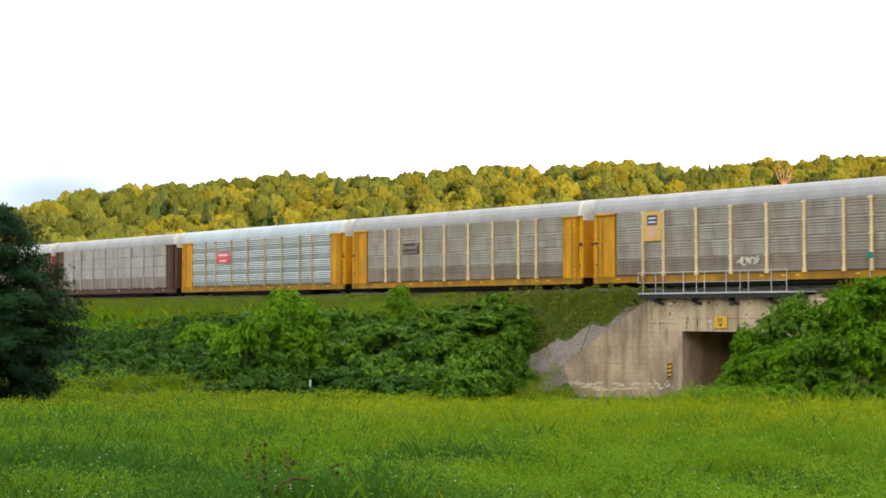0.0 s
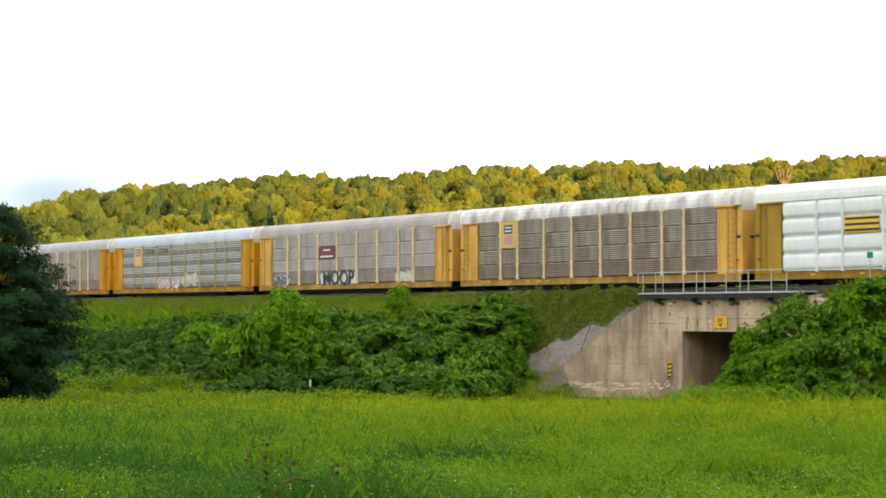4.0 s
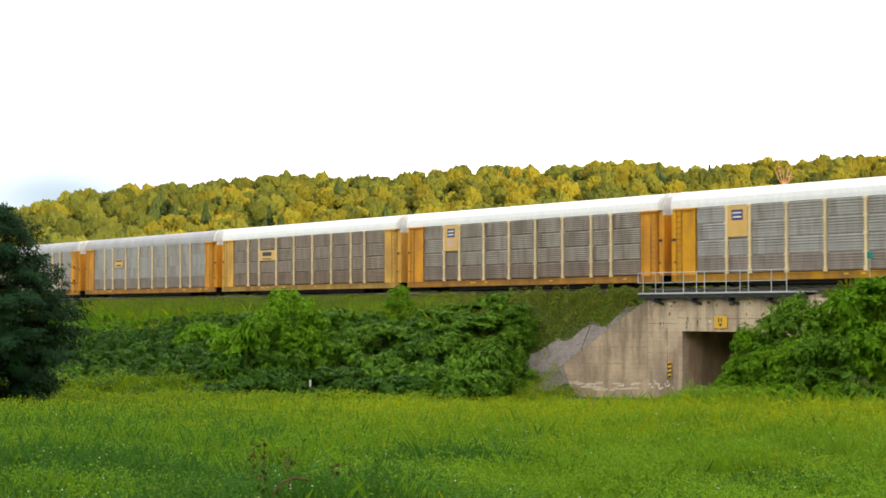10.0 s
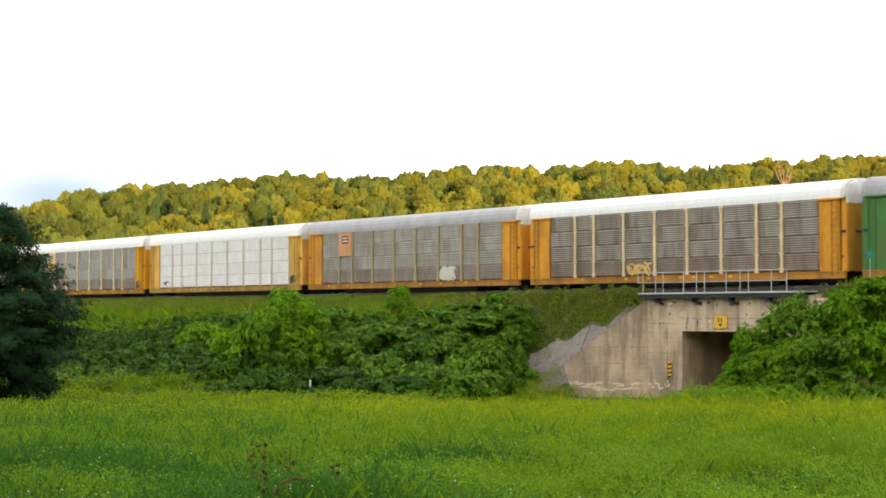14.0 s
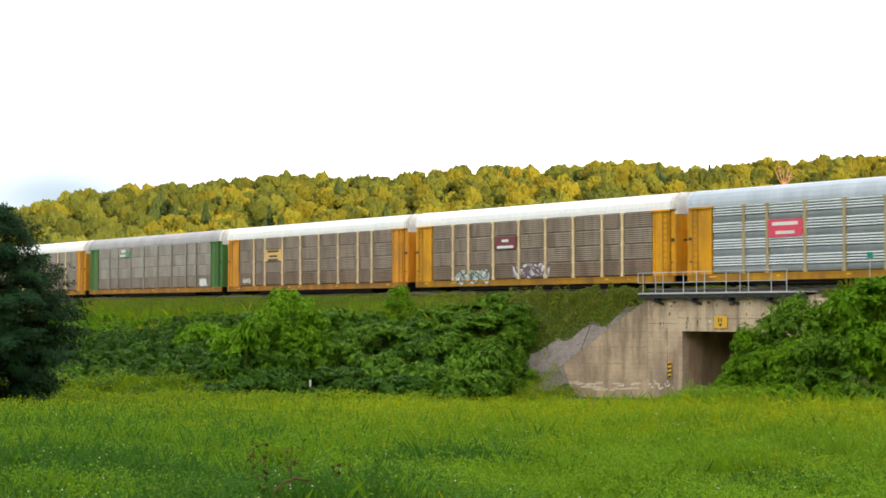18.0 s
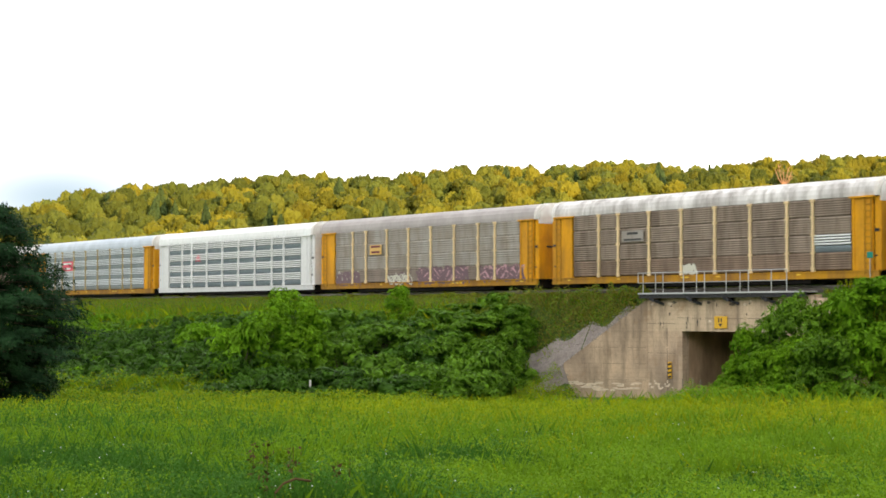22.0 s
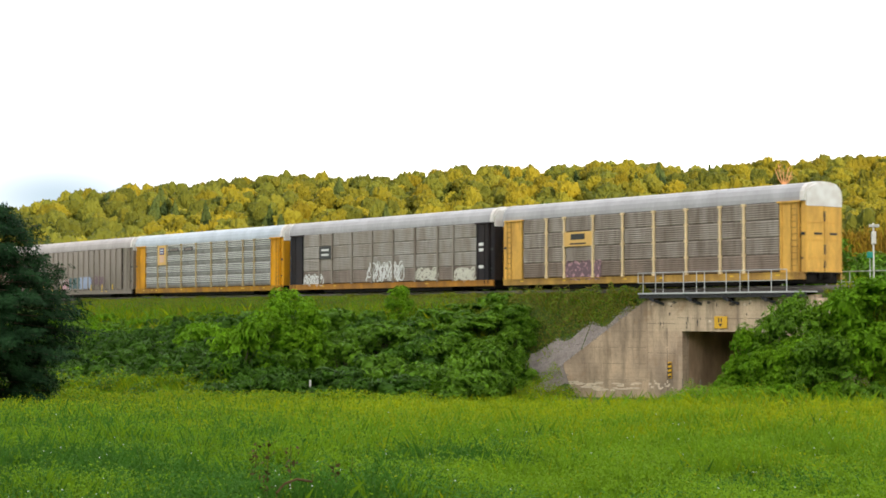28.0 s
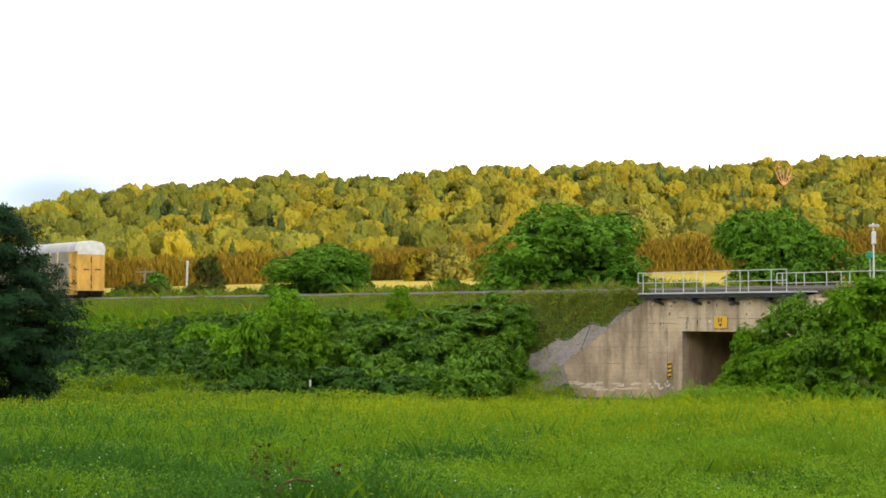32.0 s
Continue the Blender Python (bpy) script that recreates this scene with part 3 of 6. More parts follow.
for x, y, rad, top in ((0.8, 112.0, 1.7, 5.3), (2.2, 110.4, 1.7, 5.0), (1.4, 114.5, 1.5, 5.7), (3.0, 113.6, 1.2, 5.7), (-0.8, 113.6, 1.6, 5.4), (2.6, 107.2, 1.6, 3.9), (4.2, 108.4, 1.4, 4.3), (0.6, 109.4, 1.7, 4.6), (4.2, 111.2, 1.4, 5.9), (5.4, 110.2, 1.1, 5.1), (3.4, 110.6, 1.4, 5.2)):
    mat = L_MID
    shrub(x, y, rad, top - gz(x, y), mat, shrub_labels(mat))
# scrub along the far shoulder, with gaps
rs = random.Random(17)
for k in range(34):
    s = rs.uniform(136, 225)
    p = on_track(s, -rs.uniform(6.5, 12), 0)
    u = 784 + 3000 * p.x / p.y
    if 395 < u < 455 or 690 < u < 740:
        continue
    shrub(p.x, p.y, rs.uniform(0.9, 1.6), rs.uniform(1.2, 2.1), L_MID if rs.random() < 0.6 else L_DEEP, "low green scrub bush on the far shoulder of the line", "bushes beyond the line", 0.3)
# the thicket beside the underpass
r2 = random.Random(5)
for u, y, rad, top in ((1275, 92.6, 0.9, 2.0), (1300, 92.2, 1.1, 3.2), (1330, 92.0, 1.4, 4.8), (1372, 91.6, 1.6, 6.3), (1352, 90.0, 1.3, 3.6), (1415, 91.0, 1.8, 6.6), (1395, 89.4, 1.5, 4.2), (1460, 90.6, 1.9, 6.5), (1440, 88.6, 1.6, 4.4),
                       (1510, 90.2, 1.9, 6.7), (1490, 88.2, 1.6, 4.2), (1560, 89.8, 2.0, 7.2), (1540, 87.8, 1.7, 4.6), (1610, 89.4, 2.0, 7.4), (1590, 87.4, 1.8, 4.8), (1660, 89, 2.2, 7.2), (1318, 89.6, 0.9, 1.5), (1380, 87.6, 1.0, 1.6), (1470, 86.8, 1.0, 1.7), (1532, 86.0, 1.3, 2.0), (1510, 86.6, 1.0, 1.6)):
    x = (u - 784) / 3000 * y
    m = L_LIGHT if r2.random() < 0.8 else L_MID
    shrub(x, y, rad, top - gz(x, y), m, "tall fresh green bush beside the underpass" if m == L_LIGHT else "leafy green bush beside the underpass", "thicket beside the underpass", 0.1)


def broadleaf(x, y, r, h, mat, label, leaves=9000, lobes=34, size=0.085, name="tree"):
    g = np.random.default_rng(int(abs(x * 13 + y * 7)))
    root = thing(name, pose(x, y, gz(x, y) - 0.05), label, "tree")
    bm = bmesh.new()
    rod(bm, (0, 0, -0.3), (0.1, 0, h * 0.35), 0.05 * r, 0.035 * r, 10)
    for i in range(7):
        a = i * 0.9 + g.uniform(0, 0.5)
        q = Vector((math.cos(a) * r * 0.55, math.sin(a) * r * 0.55, h * g.uniform(0.5, 0.8)))
        rod(bm, (0.1, 0, h * g.uniform(0.2, 0.35)), q, 0.025 * r, 0.008 * r, 7)
    part("trunk", bm, M_BARK, root)
    cm = crown_mesh("crown", g, lobes, leaves, size * 1.45, (), spread=0.76, lobe=0.27, floor=0.02, rise=0.45, core=0.3)
    cr = part("crown", cm, mat, root)
    cr.scale = (r, r, h / 1.5)
    return root


# trees beyond the line
for x, y, rad, h, mat, lab in ((9.7, 130, 8.7, 8.2, L_TREE, "broad round green tree behind the railway line"), (25.6, 130, 6.0, 8.4, L_TREE, "round dark green tree behind the railway line"),
                               (-11.1, 150, 6.2, 5.6, L_TREE, "low spreading green tree behind the railway line"), (-26.2, 190, 2.3, 5.4, L_HILL[2], "small dark green tree beside a leaning white post"),
                               (33.0, 128, 4.4, 5.4, L_MID, "green bushy tree beside the signal mast"), (0.8, 165, 2.0, 2.9, L_MID, "small yellow-green tree at the field edge"),
                               (1.4, 292, 4.6, 7.4, L_PALE, "rounded pale olive tree at the far edge of the field"), (-4.6, 296, 3.6, 6.4, L_HILL[1], "rounded yellow-green tree at the far edge of the field"),
                               (40.0, 356, 9.0, 16.0, L_PALE, "tall pale willow at the foot of the hill"),
                               (-33.5, 200, 2.4, 3.4, L_MID, "small green tree behind the railway line"), (4.5, 150, 1.5, 2.5, L_MID, "small green sapling behind the line")):
    broadleaf(x, y, rad, h, mat, lab, leaves=48000 if rad > 5.5 else 15000 if rad > 3.5 else 4500, lobes=52 if rad > 4 else 20, size=0.038 if rad > 5.5 else 0.06 if rad > 4 else 0.09)


def build_conifer(x, y, r, h):
    g = np.random.default_rng(21)
    root = thing("conifer", pose(x, y, gz(x, y)), "dark blue-green pine with drooping dense boughs", "tree")
    part("trunk", rod(bmesh.new(), (0, 0, -0.3), (0, 0, h * 0.96), 0.22, 0.03, 10), M_BARK, root)
    limbs = bmesh.new()
    C, N = [], []
    tiers = 26
    for t in range(tiers):
        f = t / (tiers - 1)
        z = h * (0.05 + 0.92 * f)
        reach = r * float(np.interp(f, [0, 0.15, 0.3, 0.5, 0.62, 0.75, 0.93, 1], [0.55, 0.64, 0.74, 0.84, 0.74, 0.56, 0.38, 0.16])) * g.uniform(0.9, 1.08)
        for b in range(8 if f < 0.8 else 6):
            a = b * 0.785 + t * 0.41 + g.uniform(-0.3, 0.3)
            L = reach * g.uniform(0.72, 1.06)
            tip = Vector((math.cos(a) * L, math.sin(a) * L, z + 0.16 * L - 0.055 * L * L))
            rod(limbs, (0, 0, z), tip, 0.035, 0.01, 4)
            k = int(64 * (0.3 + L / r))
            u = g.uniform(0.12, 1, k) ** 0.55
            base = np.array([[tip.x, tip.y, 0]]) * u[:, None]
            base[:, 2] = z + (tip.z - z) * u
            wide = 0.34 * (0.5 + u * (1.25 - u))[:, None]
            C.append(base + g.normal(0, 1, (k, 3)) * wide * [1, 1, 0.4])
            N.append(np.tile([math.cos(a) * 0.7, math.sin(a) * 0.7, 0.6], (k, 1)))
    part("branchwork", limbs, M_BARK, root)
    C, N = np.concatenate(C), np.concatenate(N)
    V = tuft_verts(g, C, N, 7, 0.30, 0.3, 0.24, 0.15)
    part("needles", raw_mesh("needles", V, 4, np.arange(len(V)), (L_BLUE,)), L_BLUE, root)


build_conifer(-22.4, 84.0, 6.2, 10.4)


def crown_shapes(g, count, pine=False):
    """Crowns in unit size, swollen into lobes and roughened by their leaf clumps."""
    bm = bmesh.new()
    bmesh.ops.create_icosphere(bm, subdivisions=4, radius=1)
    bm.verts.ensure_lookup_table()
    V = np.array([v.co[:] for v in bm.verts])
    F = np.array([[v.index for v in f.verts] for f in bm.faces if f.calc_center_median().z > -0.45])
    bm.free()
    used = np.unique(F)
    back = np.zeros(len(V), int)
    back[used] = np.arange(len(used))
    V, F = V[used], back[F]
    out = []
    for k in range(count):
        reach = np.full(len(V), 0.45)
        n = 11 if pine else 22
        for i in range(n):
            d = unit(g.normal(0, 1, (1, 3)) + [0, 0, 0.45])[0]
            c, r = d * g.uniform(0.46, 0.66), g.uniform(0.26, 0.42)
            b = V @ c
            q = b * b - c @ c + r * r
            reach = np.maximum(reach, np.where(q > 0, b + np.sqrt(np.maximum(q, 0)), 0))
        W = V * (reach * (1 + g.normal(0, 0.058, len(V))))[:, None]
        W = W + g.normal(0, 0.02, W.shape)
        if pine:
            W = W * np.stack([np.clip(0.95 - 0.75 * W[:, 2], 0.12, 1.2)] * 2 + [0 * W[:, 2] + 1], 1)
        out.append(W)
    return out, F


def build_forest():
    """The wooded hillside: lobed crowns and loose leaf clumps at their edges."""
    g = np.random.default_rng(5)
    broad, F = crown_shapes(g, 16)
    pines, _ = crown_shapes(g, 4, True)
    nv = len(broad[0])
    VV, MI, C, N, LM = [], [], [], [], []
    m = 170
    for y in np.arange(331, 664, 11.0):
        for x in np.arange(-0.285 * y - 12, 0.285 * y + 12, 7.8):
            px, py = x + g.uniform(-3.6, 3.6), y + g.uniform(-5.0, 5.0)
            pz = gz(px, py)
            h, r = g.uniform(7.6, 11.6), g.uniform(3.4, 5.4)
            green = 0.2 * (px < -75) + 0.12 * (px < -45) + 0.14 * (px < 0)
            pine = g.random() < 0.03 + 0.12 * green
            sp = 4 if pine else g.choice(4, p=[0.36 - green * 0.6, 0.22 - green * 0.4, 0.20 + green, 0.22])
            S = pines[g.integers(4)] if pine else broad[g.integers(16)]
            if pine:
                r, h = r * 0.62, h * 1.12
            elif g.random() < 0.08:
                h *= 1.12
            t = g.uniform(0, 6.28)
            ca, sa = math.cos(t), math.sin(t)
            S = S @ np.array([[ca, sa, 0], [-sa, ca, 0], [0, 0, 1.0]]) * [r, r, h * 0.52]
            c = np.array([px, py, pz + h * 0.5])
            VV.append(c + S)
            MI.append(np.full(len(F), sp))
            f = F[g.integers(0, len(F), m)]
            T3 = S[f]
            nrm = unit(np.cross(T3[:, 1] - T3[:, 0], T3[:, 2] - T3[:, 0]))
            C.append(c + T3.mean(1) * (1 + np.abs(g.normal(0, 0.05, (m, 1)))))
            N.append(nrm)
            LM.append(np.full(m, sp))
    k = len(VV)
    corner = (F[None] + (np.arange(k) * nv)[:, None, None]).reshape(-1, 3)
    me = raw_mesh("wooded_hillside", np.concatenate(VV), 3, corner, L_HILL, np.concatenate(MI))
    me.polygons.foreach_set("use_smooth", np.zeros(len(corner), bool))
    tagged(new("wooded_hillside", me), "sunlit golden-green deciduous forest covering the hillside", "forest", kind="stuff")
    me = leaf_quads("hillside_leaves", np.concatenate(C), np.concatenate(N), g.uniform(0.4, 0.85, m * k), g, L_HILL, np.concatenate(LM), aspect=0.8, jitter=0.5)
    tagged(new("hillside_leaves", me), "loose golden-green leaf clumps on the hillside crowns", "foliage", kind="stuff")


build_forest()


def build_hedge():
    """The tall dense row of upright young growth along the far field."""
    g = np.random.default_rng(8)
    n = 52000
    x, row = g.uniform(-125, 135, n), g.uniform(0, 1, n)
    y = 310 + 9 * row ** 1.5
    h = 5.6 + 0.012 * np.clip(x, -60, 60) + 0.45 * patches(x, y, 9, 41) + 0.35 * patches(x, y, 2.2, 42)
    z = ground_z(x, y) + h * g.uniform(0.08, 1.0, n) ** 0.85
    up = g.uniform(0.8, 1.9, n)
    a = g.uniform(-0.9, 0.9, n)
    w = g.uniform(0.07, 0.14, n)
    dx, dy = np.cos(a) * w, np.sin(a) * w
    lx, ly = g.normal(0, 0.16, n) * up, g.normal(-0.12, 0.16, n) * up
    V = np.stack([np.stack([x - lx, y - ly, z - up * 0.5], 1), np.stack([x + dx, y + dy, z], 1), np.stack([x + lx, y + ly, z + up * 0.5], 1), np.stack([x - dx, y - dy, z], 1)], 1).reshape(-1, 3)
    # the dense heart of the row
    hx = np.arange(-125, 136, 0.5)
    prof = [(312.2, -0.3), (311.6, 0.45), (312.0, 0.86), (314.5, 0.93), (317.5, 0.80), (318.0, -0.3)]
    hy = np.array([p[0] for p in prof])[None] + g.normal(0, 0.18, (len(hx), len(prof)))
    X2 = np.repeat(hx[:, None], len(prof), 1)
    hz = ground_z(X2, hy) + np.array([p[1] for p in prof])[None] * (5.6 + 0.012 * np.clip(X2, -60, 60) + 0.45 * patches(X2, hy, 9, 41)) + g.normal(0, 0.15, X2.shape)
    i = np.arange(X2.size).reshape(X2.shape) + 4 * n
    V = np.concatenate([V, np.stack([X2, hy, hz], -1).reshape(-1, 3)])
    q = np.concatenate([np.arange(4 * n).reshape(-1, 4), np.stack([i[:-1, :-1], i[1:, :-1], i[1:, 1:], i[:-1, 1:]], -1).reshape(-1, 4)])
    me = raw_mesh("hedgerow", V, 4, q, (L_HEDGE, L_HILL[0]), (g.uniform(0, 1, len(q)) < 0.14 * (np.arange(len(q)) < n)).astype(int))
    tagged(new("hedgerow", me), "tall dense golden-brown hedgerow along the far field", "hedgerow", kind="stuff")


def blades(name, X, Y, h, w, mats, mi, g, lean=0.35, label="", category="grass"):
    n = len(X)
    Z = ground_z(X, Y)
    a = g.uniform(0, 2 * math.pi, n)
    dx, dy = np.cos(a) * w / 2, np.sin(a) * w / 2
    lx, ly = g.normal(0, 1, n) * lean * h, g.normal(0, 1, n) * lean * h
    V = np.stack([np.stack([X - dx, Y - dy, Z - 0.03], 1), np.stack([X + dx, Y + dy, Z - 0.03], 1),
                  np.stack([X + lx * 0.4 + dx * 0.7, Y + ly * 0.4 + dy * 0.7, Z + h * 0.6], 1), np.stack([X + lx, Y + ly, Z + h], 1)], 1).reshape(-1, 3)
    return tagged(new(name, raw_mesh(name, V, 4, np.arange(4 * n), mats, mi)), label, category, kind="stuff")


def patches(x, y, wave, seed):
    """Smooth irregular patches, about -1 to 1, of the given size in metres."""
    g = np.random.default_rng(seed)
    v = 0 * x
    for i in range(7):
        a, k = g.uniform(0, 6.28), 6.28 / wave * g.uniform(0.6, 1.7)
        v = v + np.sin((x * math.cos(a) + y * math.sin(a)) * k + g.uniform(0, 6.28))
    return v / 2.6


def meadow_kind(x, y, g):
    """0 grass, 1 cool grass, 2 goldenrod."""
    n = len(x)
    gold = g.uniform(0, 1, n) < np.clip((y - 33) / 45 + 0.2 * patches(x, y, 9, 2) + 1.3 * np.minimum(x / y, 0.06), 0.02, 0.72)
    cool = g.uniform(0, 1, n) < np.clip(0.65 * patches(x, y, 5, 3) - (y - 36) / 38 - 2.6 * x / y - 0.1 + 0.4 * ramp_np(-y, -26, -14), 0.34 * ramp_np(-x / y, -0.02, 0.22), 0.92)
    return np.where(cool, 1, np.where(gold, 2, 0))


build_hedge()


def build_grass():
    g = np.random.default_rng(13)
    n = 280000
    y = 9 * (93.5 / 9) ** g.uniform(0, 1, n)
    x = g.uniform(-1, 1, n) * (0.285 * y + 1.5)
    h = (0.42 + 0.26 * ramp_np(y, 30, 75) + 0.15 * patches(x, y, 3.2, 5) + 0.08 * patches(x, y, 0.9, 6)) * g.uniform(0.55, 1.2, n)
    h = np.maximum(h, 0.12) * (0.75 + 0.25 * ramp_np(y, 14, 34))
    w = 0.002 + 0.0003 * y
    blades("meadow_grass", x, y, h, w, L_GRASS, meadow_kind(x, y, g), g, lean=0.26 - 0.08 * ramp_np(y, 22, 55), label="tall uncut yellow-green meadow grass with goldenrod")
    # leafy tops among the blades
    n = 330000
    y = 15 * (93 / 15) ** g.uniform(0, 1, n)
    x = g.uniform(-1, 1, n) * (0.285 * y + 1.5)
    tall = 0.42 + 0.26 * ramp_np(y, 30, 75) + 0.15 * patches(x, y, 3.2, 5) + 0.08 * patches(x, y, 0.9, 6)
    z = ground_z(x, y) + np.maximum(tall, 0.15) * g.uniform(0.45, 1.15, n)
    C = np.stack([x, y, z], 1)
    me = leaf_quads("meadow_herbs", C, np.tile([0, -0.4, 1.0], (n, 1)), (0.014 + 0.00098 * y) * g.uniform(0.6, 1.5, n), g, L_GRASS, meadow_kind(x, y, g))
    tagged(new("meadow_herbs", me), "leafy yellow-topped herbs among the meadow grass", "herbs", kind="stuff")
    # taller growth along the foot of the bank
    n = 40000
    x, y = g.uniform(-27, 6.5, n), g.uniform(98.6, 104, n)
    x, y = x[(x < -11) | (y < 99.8)], y[(x < -11) | (y < 99.8)]
    n = len(x)
    blades("verge_grass", x, y, g.uniform(0.25, 0.8, n), 0.05 + 0 * x, L_GRASS, np.where(g.uniform(0, 1, n) < 0.45, 2, 0), g, label="tall yellow-green grass on the lane verge")
    # the weedy mound behind the lane
    n = 52000
    x, y = g.uniform(-27, -9.5, n), g.uniform(98.3, 105, n)
    z = ground_z(x, y) + np.maximum(0.55 + 0.45 * patches(x, y, 2.4, 8) + 0.2 * patches(x, y, 0.8, 9), 0.15) * g.uniform(0.15, 1.05, n)
    me = leaf_quads("verge_herbs", np.stack([x, y, z], 1), np.tile([0, -0.4, 1.0], (n, 1)), g.uniform(0.08, 0.2, n), g, (L_GRASS[0], L_GRASS[2], L_DEEP), g.choice(3, n, p=[0.36, 0.16, 0.48]))
    tagged(new("verge_herbs", me), "leafy yellow-green weeds on the mound beside the lane", "herbs", kind="stuff")
    # grass on the bank beside the line
    n = 210000
    s, off = g.uniform(100, 215, n), g.uniform(1.9, 2.9, n) + g.uniform(0, 1, n) ** 1.6 * 24
    x, y = START.x + DIR.x * s + NEAR.x * off, START.y + DIR.y * s + NEAR.y * off
    keep = ~((s > 117.0) & (s < 130.9)) & ((s > 140) | (s < 130.7) | (off < 3 + 0.62 * (s - 130.6) - 1.0 - 0.2 * np.maximum(s - 131, 0)))
    keep &= (off < 11.5) | (x > 4.5) | ((x < -11) & (ground_z(x, y) > 3.2))
    x, y, off = x[keep], y[keep], off[keep]
    n = len(x)
    blades("bank_grass", x, y, g.uniform(0.12, 0.5, n) * (0.35 + 0.95 * ramp_np(off, 3.4, 8)) * (1 + 1.1 * (g.uniform(0, 1, n) < 0.06) * (off > 3.6)), 0.028 + 0 * x, (L_MID, L_GRASS[0], L_GRASS[2], L_OLIVE), np.where(g.uniform(0, 1, n) < 0.5 * (1 - ramp_np(off, 3, 7.0)), 3, g.choice(4, n, p=[0.16, 0.48, 0.30, 0.06])), g, label="rough green grass and weeds on the embankment slope")
    # goldenrod along the far edge of the meadow, before the lane
    n = 60000
    x, y = g.uniform(-27, 10.5, n), g.uniform(89.3, 92.2, n)
    tall = 0.98 - 0.2 * ramp_np(x, -6, 5) + 0.16 * patches(x, y, 3.0, 28) + 0.1 * patches(x, y, 0.9, 29)
    z = ground_z(x, y) + tall * g.uniform(0.05, 1.05, n)
    me = leaf_quads("edge_weeds", np.stack([x, y, z], 1), np.tile([0, -0.4, 1.0], (n, 1)), g.uniform(0.06, 0.16, n), g, L_GRASS, g.choice(3, n, p=[0.5, 0.05, 0.45]))
    tagged(new("edge_weeds", me), "tall goldenrod and weeds along the meadow edge", "herbs", kind="stuff")
    # weeds at the foot of the thicket and before the underpass
    n = 34000
    x, y = g.uniform(9.8, 27, n), g.uniform(86.0, 89.2, n)
    z = ground_z(x, y) + np.maximum((1.2 + 0.25 * patches(x, y, 2.4, 18) + 0.15 * patches(x, y, 0.8, 19)) * ramp_np(x, 9.6, 12.6), 0.1) * g.uniform(0.1, 1.05, n)
    me = leaf_quads("underpass_weeds", np.stack([x, y, z], 1), np.tile([0, -0.4, 1.0], (n, 1)), g.uniform(0.06, 0.16, n), g, (L_GRASS[0], L_GRASS[2], L_LIGHT), g.choice(3, n, p=[0.5, 0.1, 0.4]))
    tagged(new("underpass_weeds", me), "leafy green weeds in front of the underpass", "herbs", kind="stuff")
    # weeds at the toe of the gravel
    n = 8000
    d, e = g.uniform(2.8, 8.6, n), g.uniform(0.25, 4.2, n)
    e = e + 0.5 * np.maximum(4.6 - d, 0) - 0.75 * np.maximum(d - 4.6, 0)
    x, y = (START.x + DIR.x * (130.6 + d) + NEAR.x * (3 + 0.62 * d + e)), (START.y + DIR.y * (130.6 + d) + NEAR.y * (3 + 0.62 * d + e))
    z = ground_z(x, y) + np.maximum(0.5 + 0.25 * patches(x, y, 1.1, 71), 0.12) * g.uniform(0.02, 1.1, n)
    me = leaf_quads("toe_weeds", np.stack([x, y, z], 1), np.tile([-0.2, -0.5, 0.8], (n, 1)), g.uniform(0.07, 0.18, n), g, (L_GRASS[0], L_GRASS[2], L_OLIVE), g.choice(3, n, p=[0.5, 0.3, 0.2]), aspect=0.4)
    tagged(new("toe_weeds", me), "yellow-green weeds at the toe of the gravel slope", "weeds", kind="stuff")
    # leafy weeds between the line and the shrubs
    n = 30000
    s, off = g.uniform(131, 212, n), 3.0 + g.uniform(0, 1, n) ** 1.3 * 8.5
    ok = (s > 143) | (off < 3 + 0.62 * (s - 130.6) - np.minimum(0.5 + 0.37 * (s - 130.6), 3.1))
    s, off = s[ok], off[ok]
    n = len(s)
    x, y = START.x + DIR.x * s + NEAR.x * off, START.y + DIR.y * s + NEAR.y * off
    z = ground_z(x, y) + np.maximum(0.40 + 0.28 * patches(x, y, 2.2, 61) + 0.12 * patches(x, y, 0.7, 62), 0.06) * (0.3 + 0.9 * ramp_np(off, 3, 6)) * g.uniform(0.05, 1.1, n)
    side = np.clip(0.68 + 0.35 * patches(x, y, 6, 63), 0.2, 0.95) * (1 - 0.8 * ramp_np(s, 146, 162))
    me = leaf_quads("bank_weeds", np.stack([x, y, z], 1), np.tile([-0.2, -0.5, 0.8], (n, 1)), g.uniform(0.06, 0.17, n), g, (L_OLIVE, L_MID, L_GRASS[0], L_GRASS[2]), np.where(g.uniform(0, 1, n) < side, 0, g.choice(3, n, p=[0.24, 0.54, 0.22]) + 1), aspect=0.4)
    tagged(new("bank_weeds", me), "rough green and olive weeds between the line and the shrubs", "weeds", kind="stuff")
    # rough weeds on the slope over the wing wall
    n = 11000
    s, f = g.uniform(130.9, 143, n), g.uniform(0, 1, n)
    far = 3 + 0.62 * (s - 130.6) - np.minimum(0.5 + 0.37 * (s - 130.6), 3.1)
    off = 2.3 + (np.maximum(far, 2.5) - 2.3) * f
    x, y = START.x + DIR.x * s + NEAR.x * off, START.y + DIR.y * s + NEAR.y * off
    z = ground_z(x, y) + np.maximum(0.42 + 0.3 * patches(x, y, 1.4, 51), 0.1) * g.uniform(0.05, 1.1, n)
    me = leaf_quads("slope_weeds", np.stack([x, y, z], 1), np.tile([-0.2, -0.5, 0.8], (n, 1)), g.uniform(0.07, 0.2, n), g, (L_OLIVE, L_MID, L_GRASS[0]), g.choice(3, n, p=[0.66, 0.16, 0.18]), aspect=0.4)
